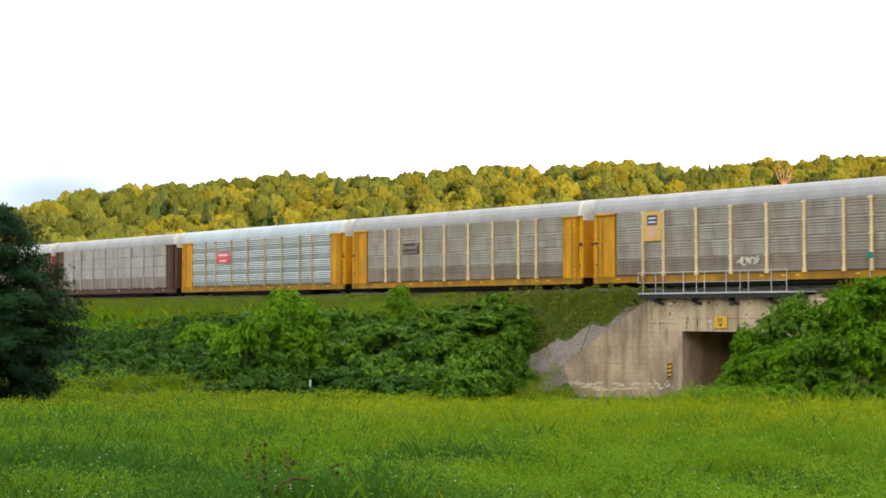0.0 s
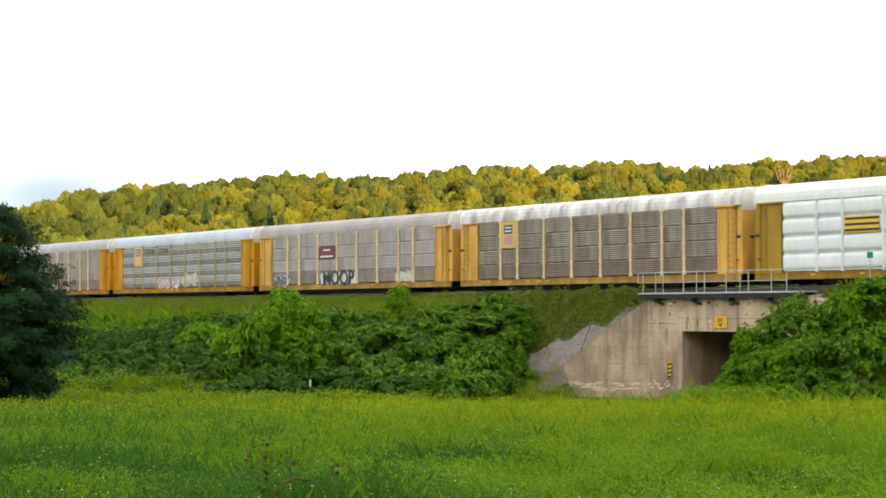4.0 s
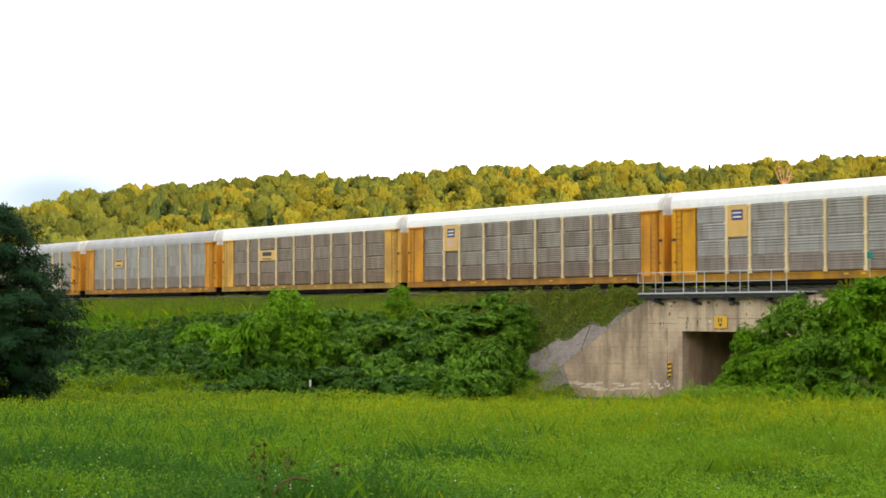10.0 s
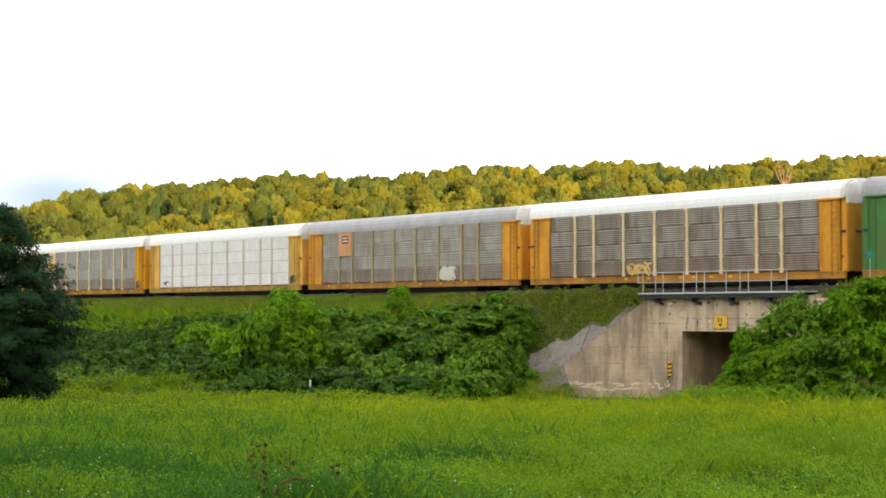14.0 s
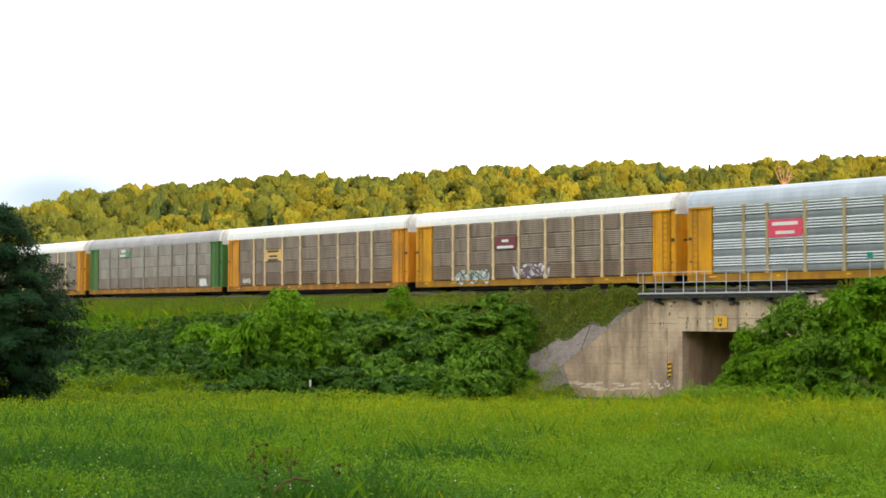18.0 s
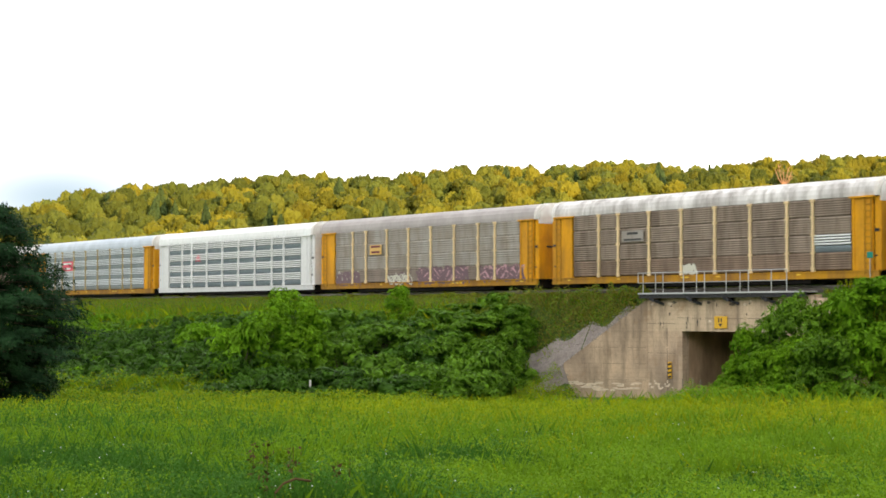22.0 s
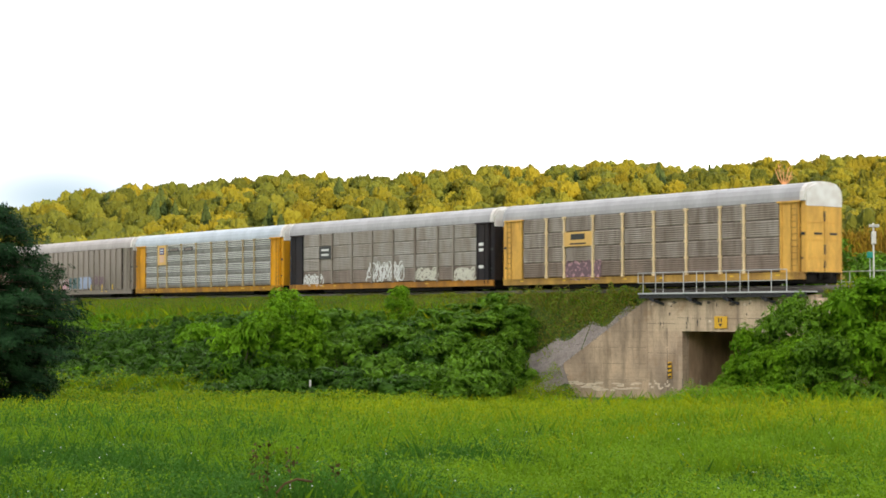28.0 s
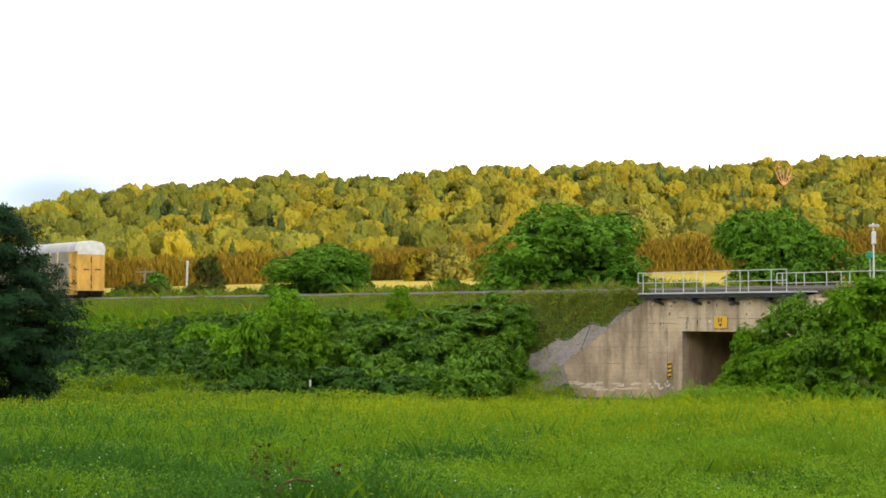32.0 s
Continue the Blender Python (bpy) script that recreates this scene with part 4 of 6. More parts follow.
    tagged(new("slope_weeds", me), "rough olive weeds on the slope above the wing wall", "weeds", kind="stuff")
    # dry grass along the edge of the ballast
    n = 46000
    s, off = g.uniform(100, 215, n), g.uniform(2.05, 3.5, n)
    ok = ~((s > 117.0) & (s < 131.2))
    s, off = s[ok], off[ok]
    x, y = START.x + DIR.x * s + NEAR.x * off, START.y + DIR.y * s + NEAR.y * off
    n = len(x)
    blades("shoulder_grass", x, y, g.uniform(0.08, 0.32, n) * (1 + 0.35 * patches(x, y, 3.0, 31)), 0.03 + 0 * x, (L_MID, L_OLIVE, L_GRASS[2]), g.choice(3, n, p=[0.3, 0.55, 0.15]), g, label="dry olive grass along the ballast shoulder")
    # tall rough grass on the far shoulder
    n = 60000
    s, off = g.uniform(92, 235, n), -g.uniform(3.4, 12.0, n)
    ok = ~((s > 117.0) & (s < 131.2))
    s, off = s[ok], off[ok]
    x, y = START.x + DIR.x * s + NEAR.x * off, START.y + DIR.y * s + NEAR.y * off
    n = len(x)
    blades("far_shoulder_grass", x, y, np.maximum(0.75 + 0.35 * patches(x, y, 4.0, 33) + 0.2 * patches(x, y, 1.2, 34), 0.2) * g.uniform(0.5, 1.15, n), 0.05 + 0 * x, (L_MID, L_OLIVE, L_GRASS[2]), g.choice(3, n, p=[0.42, 0.38, 0.20]), g, label="tall rough olive grass on the far shoulder of the line")
    # white flowers
    n = 130
    y = 14 * (70 / 14) ** g.uniform(0, 1, n)
    x = g.uniform(-1, 1, n) * 0.28 * y
    C = np.stack([x, y, ground_z(x, y) + g.uniform(0.45, 0.7, n)], 1)
    me = leaf_quads("wildflowers", C, np.tile([0, -0.6, 0.8], (n, 1)), 0.009 + 0.00045 * y, g, (M_PETAL,), aspect=0.9)
    tagged(new("wildflowers", me), "tiny scattered white wildflowers in the meadow", "flowers", kind="stuff")


build_grass()

# ---- the train ----
def paint(name, c, rust=(0.17, 0.085, 0.04), amount=0.35):
    return material(name, c, rough=0.65, spec=0.15, vary=0.16, scale=0.9, fine=7, bump=0.05, random_tone=0.05, streak=rust, streak_amount=0.26 * amount / 0.35, second=tuple(a * (1 - amount) + b * amount for a, b in zip(c, rust)), stretch=(1, 1, 0.5))


def metal_sheet(name, c, c2, rough=0.5, metal=0.35, grime=0.0):
    c, c2 = (tuple(min(0.84, k * f) for k, f in zip(v, (1.24, 1.2, 1.16))) for v in (c, c2))
    return material(name, c, rough=rough, metal=metal, vary=0.14, scale=0.8, fine=5, bump=0.04, second=tuple(0.15 * u + 0.85 * v for u, v in zip(c, c2)), random_tone=0.03, stretch=(1, 1, 0.35), streak=(0.11, 0.07, 0.045) if grime else None, streak_amount=grime)


FRAME = {"gold": paint("golden_yellow_paint", (0.78, 0.365, 0.012)), "pale": paint("faded_yellow_paint", (0.84, 0.48, 0.10)), "orange": paint("orange_yellow_paint", (0.80, 0.35, 0.03)),
         "olive": paint("olive_yellow_paint", (0.46, 0.29, 0.03)), "green": paint("green_paint", (0.06, 0.22, 0.06)), "maroon": paint("maroon_paint", (0.14, 0.025, 0.03)),
         "white": paint("white_frame_paint", (0.82, 0.82, 0.83), amount=0.06), "taupe": paint("taupe_paint", (0.27, 0.235, 0.20), amount=0.15), "black": paint("black_paint", (0.02, 0.02, 0.025), amount=0.1),
         "post": paint("faded_tan_post_paint", (0.86, 0.66, 0.38), amount=0.2), "dull": paint("dull_tan_post_paint", (0.47, 0.37, 0.20), amount=0.25), "brown": paint("dark_brown_paint", (0.10, 0.05, 0.045)), "red": paint("faded_red_paint", (0.34, 0.12, 0.11), amount=0.15)}
SHEET = {"grey": metal_sheet("grey_steel_sheet", (0.285, 0.272, 0.255), (0.20, 0.172, 0.14), grime=0.35), "dark": metal_sheet("dark_grimy_sheet", (0.26, 0.235, 0.21), (0.16, 0.13, 0.105), grime=0.6),
         "brown": metal_sheet("brown_grimy_sheet", (0.235, 0.19, 0.15), (0.15, 0.12, 0.095), grime=0.6), "lilac": metal_sheet("pale_grey_sheet", (0.36, 0.342, 0.34), (0.265, 0.24, 0.23), grime=0.3),
         "blue": metal_sheet("bluish_galvanised_sheet", (0.80, 0.85, 0.88), (0.70, 0.76, 0.80), 0.45, 0.2), "perf": metal_sheet("perforated_slate_sheet", (0.19, 0.235, 0.275), (0.15, 0.19, 0.225), 0.5, 0.2), "slate": metal_sheet("slate_grey_sheet", (0.275, 0.272, 0.265), (0.21, 0.20, 0.185), grime=0.45),
         "perf_bright": metal_sheet("perforated_grey_sheet", (0.275, 0.28, 0.285), (0.22, 0.22, 0.22), 0.5, 0.2, 0.25), "steel": metal_sheet("dull_bluish_sheet", (0.60, 0.65, 0.70), (0.52, 0.57, 0.62), 0.5, 0.2), "perf_mid": metal_sheet("perforated_mid_sheet", (0.26, 0.30, 0.335), (0.21, 0.245, 0.275), 0.5, 0.2), "perf_pale": metal_sheet("perforated_pale_sheet", (0.36, 0.40, 0.43), (0.30, 0.33, 0.36), 0.5, 0.2), "bright": metal_sheet("galvanised_sheet", (0.50, 0.51, 0.50), (0.40, 0.41, 0.40), 0.45, 0.2), "white": metal_sheet("white_painted_sheet", (0.72, 0.69, 0.71), (0.62, 0.585, 0.60), 0.5, 0.0),
         "slot": metal_sheet("shade_dark_slot", (0.075, 0.09, 0.105), (0.055, 0.065, 0.075), 0.6, 0.1), "rust": metal_sheet("rusty_brown_sheet", (0.20, 0.11, 0.09), (0.13, 0.07, 0.055), 0.6, 0.1), "taupe2": metal_sheet("brown_grey_sheet", (0.35, 0.275, 0.225), (0.24, 0.18, 0.145), 0.55, 0.15), "taupe": metal_sheet("taupe_sheet", (0.23, 0.20, 0.175), (0.18, 0.155, 0.135), 0.6, 0.1), "tan": metal_sheet("pale_tan_sheet", (0.56, 0.475, 0.40), (0.42, 0.34, 0.28), 0.55, 0.1), "pillow": metal_sheet("white_blue_sheet", (0.74, 0.79, 0.86), (0.58, 0.64, 0.71), 0.5, 0.0)}
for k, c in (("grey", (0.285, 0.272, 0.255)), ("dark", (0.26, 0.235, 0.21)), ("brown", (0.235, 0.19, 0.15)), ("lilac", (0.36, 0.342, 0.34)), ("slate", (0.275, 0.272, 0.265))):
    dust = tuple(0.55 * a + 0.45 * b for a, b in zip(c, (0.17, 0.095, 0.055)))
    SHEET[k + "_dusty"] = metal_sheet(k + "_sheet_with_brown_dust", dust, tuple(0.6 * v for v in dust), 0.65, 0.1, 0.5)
ROOF = {"grey": metal_sheet("grey_roof_sheet", (0.33, 0.335, 0.36), (0.26, 0.262, 0.28), 0.55, 0.2), "blue": metal_sheet("bright_roof_sheet", (0.36, 0.42, 0.49), (0.29, 0.34, 0.40), 0.45, 0.3),
        "white": metal_sheet("white_roof_sheet", (0.84, 0.84, 0.84), (0.76, 0.76, 0.76), 0.5, 0.0), "dirty": metal_sheet("dirty_white_roof_sheet", (0.66, 0.66, 0.67), (0.36, 0.35, 0.35), 0.5, 0.1, 0.55),
        "lilac": metal_sheet("dull_roof_sheet", (0.36, 0.34, 0.345), (0.28, 0.257, 0.26), 0.6, 0.1), "cool": metal_sheet("cool_white_roof_sheet", (0.72, 0.76, 0.78), (0.62, 0.66, 0.68), 0.5, 0.0), "sky": metal_sheet("blue_white_roof_sheet", (0.74, 0.83, 0.95), (0.66, 0.75, 0.88), 0.5, 0.0)}
SILL = {k: paint(k + "_rusty_sill", tuple(0.8 * c for c in v), amount=0.62) for k, v in (("gold", (0.66, 0.33, 0.018)), ("pale", (0.70, 0.42, 0.09)), ("orange", (0.66, 0.30, 0.04)), ("olive", (0.5, 0.3, 0.03)))}
M_CAP = material("white_end_cap", (0.80, 0.79, 0.77), rough=0.5, vary=0.1, scale=1.5, fine=6, bump=0.03, second=(0.62, 0.57, 0.53))
M_BLACKPAINT = flat_paint("black_lettering", (0.02, 0.02, 0.02))
M_WHITEPAINT = flat_paint("white_lettering", (0.75, 0.75, 0.73))
M_REDPAINT = flat_paint("red_sign_paint", (0.76, 0.06, 0.12))
M_MAROON = flat_paint("maroon_sign_paint", (0.17, 0.02, 0.03))
M_NAVY = flat_paint("navy_sign_paint", (0.035, 0.04, 0.17))
M_PEACH = flat_paint("peach_sign_paint", (0.72, 0.45, 0.30))
M_BOARD = flat_paint("ochre_sign_board", (0.74, 0.45, 0.12))
M_ORANGE = flat_paint("orange_sign_board", (0.66, 0.29, 0.10))
M_GREENSIGN = flat_paint("green_sign_paint", (0.05, 0.30, 0.14))
M_CREAM = flat_paint("cream_patch_paint", (0.62, 0.60, 0.50))
M_PURPLE = flat_paint("purple_spray_paint", (0.16, 0.09, 0.11))
M_PINK = flat_paint("pink_spray_paint", (0.55, 0.30, 0.34))
M_CRIMSON = flat_paint("crimson_spray_paint", (0.38, 0.10, 0.13))
M_SKYBLUE = flat_paint("blue_spray_paint", (0.30, 0.36, 0.52))
M_TEALSPRAY = flat_paint("dark_teal_spray_paint", (0.06, 0.12, 0.13))
M_PALEGREEN = flat_paint("pale_green_spray_paint", (0.42, 0.52, 0.42))
M_MINT = flat_paint("mint_spray_paint", (0.50, 0.60, 0.56))
M_YELLOWMARK = flat_paint("yellow_reflector", (0.85, 0.55, 0.03))

HALF = 13.85          # half the body's length
SIDE = 1.58
Z0, Z1 = 0.80, 4.80   # panels, above the rail
ROWS = 4
WIDE = [2.55, 1.85, 2.86, 2.86, 2.86, 2.86, 2.86, 1.93, 2.77]
EDGES = [11.55]
for w in WIDE:
    EDGES.append(EDGES[-1] - w)
ROWH = (Z1 - Z0) / ROWS


def sheet_mesh(w, h, profile, name="panel"):
    """A pressed sheet: profile is (height 0..1, depth) from bottom to top."""
    V = [(x, d, z * h) for z, d in profile for x in (-w / 2, w / 2)]
    n = len(profile)
    F = [(2 * i + 1, 2 * i, 2 * i + 2, 2 * i + 3) for i in range(n - 1)]
    V += [(-w / 2, -0.05, 0), (w / 2, -0.05, 0), (-w / 2, -0.05, h), (w / 2, -0.05, h)]
    b = 2 * n
    F += [(b, b + 1, 1, 0), (b + 3, b + 2, 2 * n - 2, 2 * n - 1)]
    return raw_mesh(name, V, 4, F)


FINE = [(0, -0.03), (0.012, 0.0)]
for i in range(7):
    z = 0.03 + i * 0.134
    FINE += [(z, 0.0), (z + 0.035, 0.04), (z + 0.07, 0.04), (z + 0.125, 0.0)]
FINE += [(0.985, 0.0), (1.0, -0.03)]
LOUVRE = [(0, -0.012), (0.006, 0.0), (0.355, 0.0)]
for i in range(4):
    z = 0.36 + i * 0.157
    LOUVRE += [(z, 0.0), (z + 0.004, -0.06), (z + 0.055, -0.06), (z + 0.06, 0.055), (z + 0.125, 0.07), (z + 0.152, 0.0)]
LOUVRE += [(0.994, 0.0), (1.0, -0.012)]
SOFT = [(0, -0.012), (0.006, 0.0)]
for i in range(6):
    z = 0.03 + i * 0.157
    d = 0.018 if i < 3 else 0.04
    SOFT += [(z, 0.0), (z + 0.06, d), (z + 0.09, d), (z + 0.15, 0.0)]
SOFT += [(0.994, 0.0), (1.0, -0.012)]
PLAIN = [(0, -0.02), (0.01, 0.0), (0.5, 0.004), (0.99, 0.0), (1.0, -0.02)]
PILLOW = [(0, -0.04), (0.07, -0.03), (0.10, 0.03), (0.28, 0.06), (0.72, 0.06), (0.90, 0.03), (0.93, -0.03), (1.0, -0.04)]
PROFILES = {"pillow": PILLOW, "fine": FINE, "louvre": LOUVRE, "soft": SOFT, "plain": PLAIN}
PANELS = {(k, w): sheet_mesh(w - 0.10, ROWH - (0.014 if k == 'fine' else 0.008), p) for k, p in PROFILES.items() for w in sorted(set(WIDE))}
for (kind, w), me in PANELS.items():
    if kind == "louvre":
        me.materials.append(SHEET["blue"])
        me.materials.append(SHEET["perf"])
        # darker sheet for the recessed grooves: their shade is put into the colour
        me.materials.append(SHEET["slot"])
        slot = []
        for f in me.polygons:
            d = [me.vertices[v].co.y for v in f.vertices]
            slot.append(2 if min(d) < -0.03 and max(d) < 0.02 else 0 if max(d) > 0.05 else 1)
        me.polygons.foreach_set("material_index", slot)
TALL = {k: sheet_mesh(1.26 - 0.08, Z1 - Z0, PLAIN) for k in ("tall",)}
FARSIDE = {w: sheet_mesh(w - 0.10, Z1 - Z0 - 0.02, [(0, -0.03), (0.01, 0)] + [(i / 16, 0.02 * (i % 2)) for i in range(1, 16)] + [(0.99, 0), (1, -0.03)]) for w in sorted(set(WIDE))}


def roof_profile(grow=0.0):
    return [(SIDE + 0.03 + grow, 4.82), (SIDE + 0.03 + grow, 5.06), (SIDE - 0.02 + grow, 5.34), (1.41 + grow, 5.60 + grow * 0.5), (1.14 + grow, 5.79 + grow), (0.65, 5.90 + grow), (0, 5.94 + grow)]


def vault(x0, x1, grow=0.0, ends=True, skirt=0.0):
    half = roof_profile(grow)
    prof = half + [(-y, z) for y, z in half[-2::-1]]
    if skirt:
        prof = [(prof[0][0], 4.82 - skirt)] + prof + [(prof[-1][0], 4.82 - skirt)]
    bm = bmesh.new()
    a = [bm.verts.new((x0, y, z)) for y, z in prof]
    b = [bm.verts.new((x1, y, z)) for y, z in prof]
    for i in range(len(prof) - 1):
        bm.faces.new((a[i], a[i + 1], b[i + 1], b[i]))
    bm.faces.new((a[0], b[0], b[-1], a[-1]))
    if ends:
        bm.faces.new(a[::-1])
        bm.faces.new(b)
    bmesh.ops.recalc_face_normals(bm, faces=bm.faces)
    return bm


def roof_bm():
    bm = vault(-HALF + 0.42, HALF - 0.42)
    for i in range(10):
        x = -HALF + 1.9 + i * 2.66
        r = vault(x - 0.03, x + 0.03, 0.006, True)
        me = mesh_of(r, "seam")
        bm.from_mesh(me)
        bpy.data.meshes.remove(me)
    return bm


def cap_bm(sign):
    bm = vault(sign * (HALF - 0.43), sign * (HALF - 0.12), 0.025)
    me = mesh_of(vault(sign * (HALF - 0.12), sign * (HALF - 0.02), -0.12, True, 0.30), "lip")
    bm.from_mesh(me)
    bpy.data.meshes.remove(me)
    return bm


def ladder_bm(x):
    bm = bmesh.new()
    for dx in (-0.22, 0.22):
        box(bm, x + dx - 0.025, x + dx + 0.025, SIDE + 0.05, SIDE + 0.09, 0.5, 4.7)
    for i in range(11):
        box(bm, x - 0.22, x + 0.22, SIDE + 0.055, SIDE + 0.085, 0.75 + i * 0.36, 0.79 + i * 0.36)
    return bm


def door_bm(sign, y0, y1):
    bm = bmesh.new()
    x = sign * (HALF - 0.10)
    box(bm, x - 0.05, x + 0.05, y0 + 0.02, y1 - 0.02, 0.72, 4.55, bevel=0.02)
    for z in (1.6, 2.6, 3.6):
        box(bm, x + sign * 0.03, x + sign * 0.075, y0 + 0.08, y1 - 0.08, z - 0.03, z + 0.03)
    return bm


def latch_bm(sign):
    bm = bmesh.new()
    x = sign * (HALF - 0.035)
    for y, z, a, b in ((0.0, 3.95, 0.06, 0.28), (0.0, 2.05, 0.06, 0.28), (0.55, 2.95, 0.3, 0.06), (-0.75, 2.95, 0.3, 0.06), (0.0, 1.2, 0.05, 0.2)):
        box(bm, x - 0.02, x + 0.02, y - a, y + a, z - b, z + b)
    return bm


def wheel_bm(x):
    bm = bmesh.new()
    for y in (-0.75, 0.75):
        rod(bm, (x, y - 0.065, 0.42), (x, y + 0.065, 0.42), 0.42, n=20)
        rod(bm, (x, y - 0.09 * (1 if y > 0 else -1), 0.42), (x, y - 0.05 * (1 if y > 0 else -1), 0.42), 0.455, n=20)
    rod(bm, (x, -0.95, 0.42), (x, 0.95, 0.42), 0.075, n=8)
    return bm


def truck_bm(x):
    bm = bmesh.new()
    for y in (-0.98, 0.98):
        box(bm, x - 1.15, x + 1.15, y - 0.07, y + 0.07, 0.36, 0.52, bevel=0.02)
        box(bm, x - 0.45, x + 0.45, y - 0.08, y + 0.08, 0.22, 0.62, bevel=0.03)
        for dx in (-0.87, 0.87):
            box(bm, x + dx - 0.16, x + dx + 0.16, y - 0.09, y + 0.09, 0.32, 0.58, bevel=0.03)
    box(bm, x - 0.2, x + 0.2, -0.95, 0.95, 0.30, 0.6, bevel=0.03)
    return bm


def underframe_bm():
    bm = boxed(-HALF + 0.1, HALF - 0.1, -0.4, 0.4, 0.35, 0.72)
    box(bm, -8.7, 8.7, -1.42, 1.42, 0.06, 0.70, bevel=0.05)
    for sg in (1, -1):
        box(bm, sg * 8.6, sg * 11.3, -0.55, 0.55, 0.2, 0.7)
        box(bm, sg * 11.1, sg * (HALF - 0.25), -1.35, 1.35, 0.12, 0.7, bevel=0.05)
    for i in range(12):
        x = -12.2 + i * 2.2
        box(bm, x - 0.08, x + 0.08, -1.4, 1.4, 0.45, 0.7)
    box(bm, -HALF + 0.05, HALF - 0.05, -1.45, 1.45, 0.68, 0.76)
    return bm


def sill_bm(sign):
    bm = boxed(-HALF + 0.15, HALF - 0.15, sign * 1.46, sign * 1.62, 0.33, 0.76, bevel=0.02)
    box(bm, -HALF + 0.15, HALF - 0.15, sign * 1.60, sign * 1.67, 0.69, 0.76)
    return bm


def post_bm(sign, flare=True):
    bm = boxed(-0.09, 0.09, sign * (SIDE - 0.02), sign * (SIDE + 0.10), Z0 - 0.06, Z1, bevel=0.015)
    if flare:
        box(bm, -0.15, 0.15, sign * (SIDE - 0.02), sign * (SIDE + 0.13), Z1 - 0.14, Z1 + 0.02, bevel=0.01)
        box(bm, -0.13, 0.13, sign * (SIDE - 0.02), sign * (SIDE + 0.11), Z0 - 0.06, Z0 + 0.2, bevel=0.01)
        for k in (1, 2, 3):
            box(bm, -0.135, 0.135, sign * (SIDE - 0.02), sign * (SIDE + 0.12), Z0 + ROWH * k - 0.05, Z0 + ROWH * k + 0.07)
    return bm


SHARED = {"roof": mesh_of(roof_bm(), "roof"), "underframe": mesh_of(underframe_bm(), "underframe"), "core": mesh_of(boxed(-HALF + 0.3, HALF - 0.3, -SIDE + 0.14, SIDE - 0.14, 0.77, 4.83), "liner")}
for sg in (1, -1):
    SHARED["cap", sg] = mesh_of(cap_bm(sg), "roof_end")
    SHARED["sill", sg] = mesh_of(sill_bm(sg), "side_sill")
    SHARED["post", sg] = mesh_of(post_bm(sg), "post")
    SHARED["thin", sg] = mesh_of(post_bm(sg, False), "post")
    SHARED["latch", sg] = mesh_of(latch_bm(sg), "latch")
    SHARED["truck", sg] = mesh_of(truck_bm(sg * 9.9), "truck")
    SHARED["door", sg, 0] = mesh_of(door_bm(sg, 0, SIDE - 0.05), "end_door")
    SHARED["door", sg, 1] = mesh_of(door_bm(sg, -SIDE + 0.05, 0), "end_door")
    SHARED["coupler", sg] = mesh_of(rod(boxed(sg * (HALF - 0.1), sg * (HALF + 0.45), -0.1, 0.1, 0.4, 0.66, bevel=0.03), (sg * (HALF + 0.36), 0, 0.36), (sg * (HALF + 0.36), 0, 0.72), 0.14, n=8), "coupler")
    for sd in (1, -1):
        e0 = 11.6 if sg > 0 else 11.9
        bm = boxed(sg * e0, sg * (HALF - 0.55), sd * (SIDE - 0.12), sd * (SIDE + 0.04), 0.72, 4.80, bevel=0.02)
        box(bm, sg * (HALF - 0.5), sg * (HALF - 0.12), sd * (SIDE - 0.3), sd * (SIDE - 0.06), 0.72, 4.80, bevel=0.05)
        box(bm, sg * e0, sg * (e0 + 0.15), sd * SIDE, sd * (SIDE + 0.09), 0.72, 4.80, bevel=0.015)
        SHARED["end", sg, sd] = mesh_of(bm, "end_panel")
        SHARED["lintel", sg, sd] = mesh_of(boxed(sg * (e0 - 0.15), sg * (HALF - 0.4), sd * SIDE, sd * (SIDE + 0.16), 4.72, 4.83, bevel=0.01), "lintel")
    lock = boxed(sg * (HALF - 0.46), sg * (HALF - 0.16), SIDE - 0.07, SIDE - 0.03, 2.86, 3.02)
    box(lock, sg * (HALF - 0.46), sg * (HALF - 0.3), SIDE - 0.07, SIDE - 0.03, 1.5, 1.6)
    SHARED["lock", sg] = mesh_of(lock, "lock")
    SHARED["ladder", sg] = mesh_of(ladder_bm(sg * 13.0), "ladder")
for i, x in enumerate((10.77, 9.03, -9.03, -10.77)):
    SHARED["wheel", i] = mesh_of(wheel_bm(x), "wheelset")


def bay_x(i):
    return (EDGES[i] + EDGES[i + 1]) / 2


FRONT = SIDE + 0.115   # plane of the signs


def plate(car, name, x, z, w, h, mat, lift=0.0, label="", thick=0.02, lean=0.0):
    bm = boxed(-w / 2, w / 2, -thick, 0, -h / 2, h / 2)
    return part(name, bm, mat, car, label, pose(x, FRONT + lift, z, 0, lean, 0))


def shield_board(car, i, top_mat, low_mat, board=None):
    x = bay_x(i)
    b = plate(car, "sign_board", x, 3.86, 1.62, 1.85, board or M_BOARD, 0.0, "ochre sign board")
    for dz, w, h, m in ((0.36, 0.9, 0.62, top_mat), (-0.36, 0.86, 0.62, low_mat)):
        part("emblem", boxed(-w / 2, w / 2, 0.002, 0.012, dz - h / 2, dz + h / 2), m, b)
    for dz in (0.48, 0.24):
        part("lettering", boxed(-0.34, 0.34, 0.013, 0.02, dz - 0.05, dz + 0.05), M_WHITEPAINT, b)


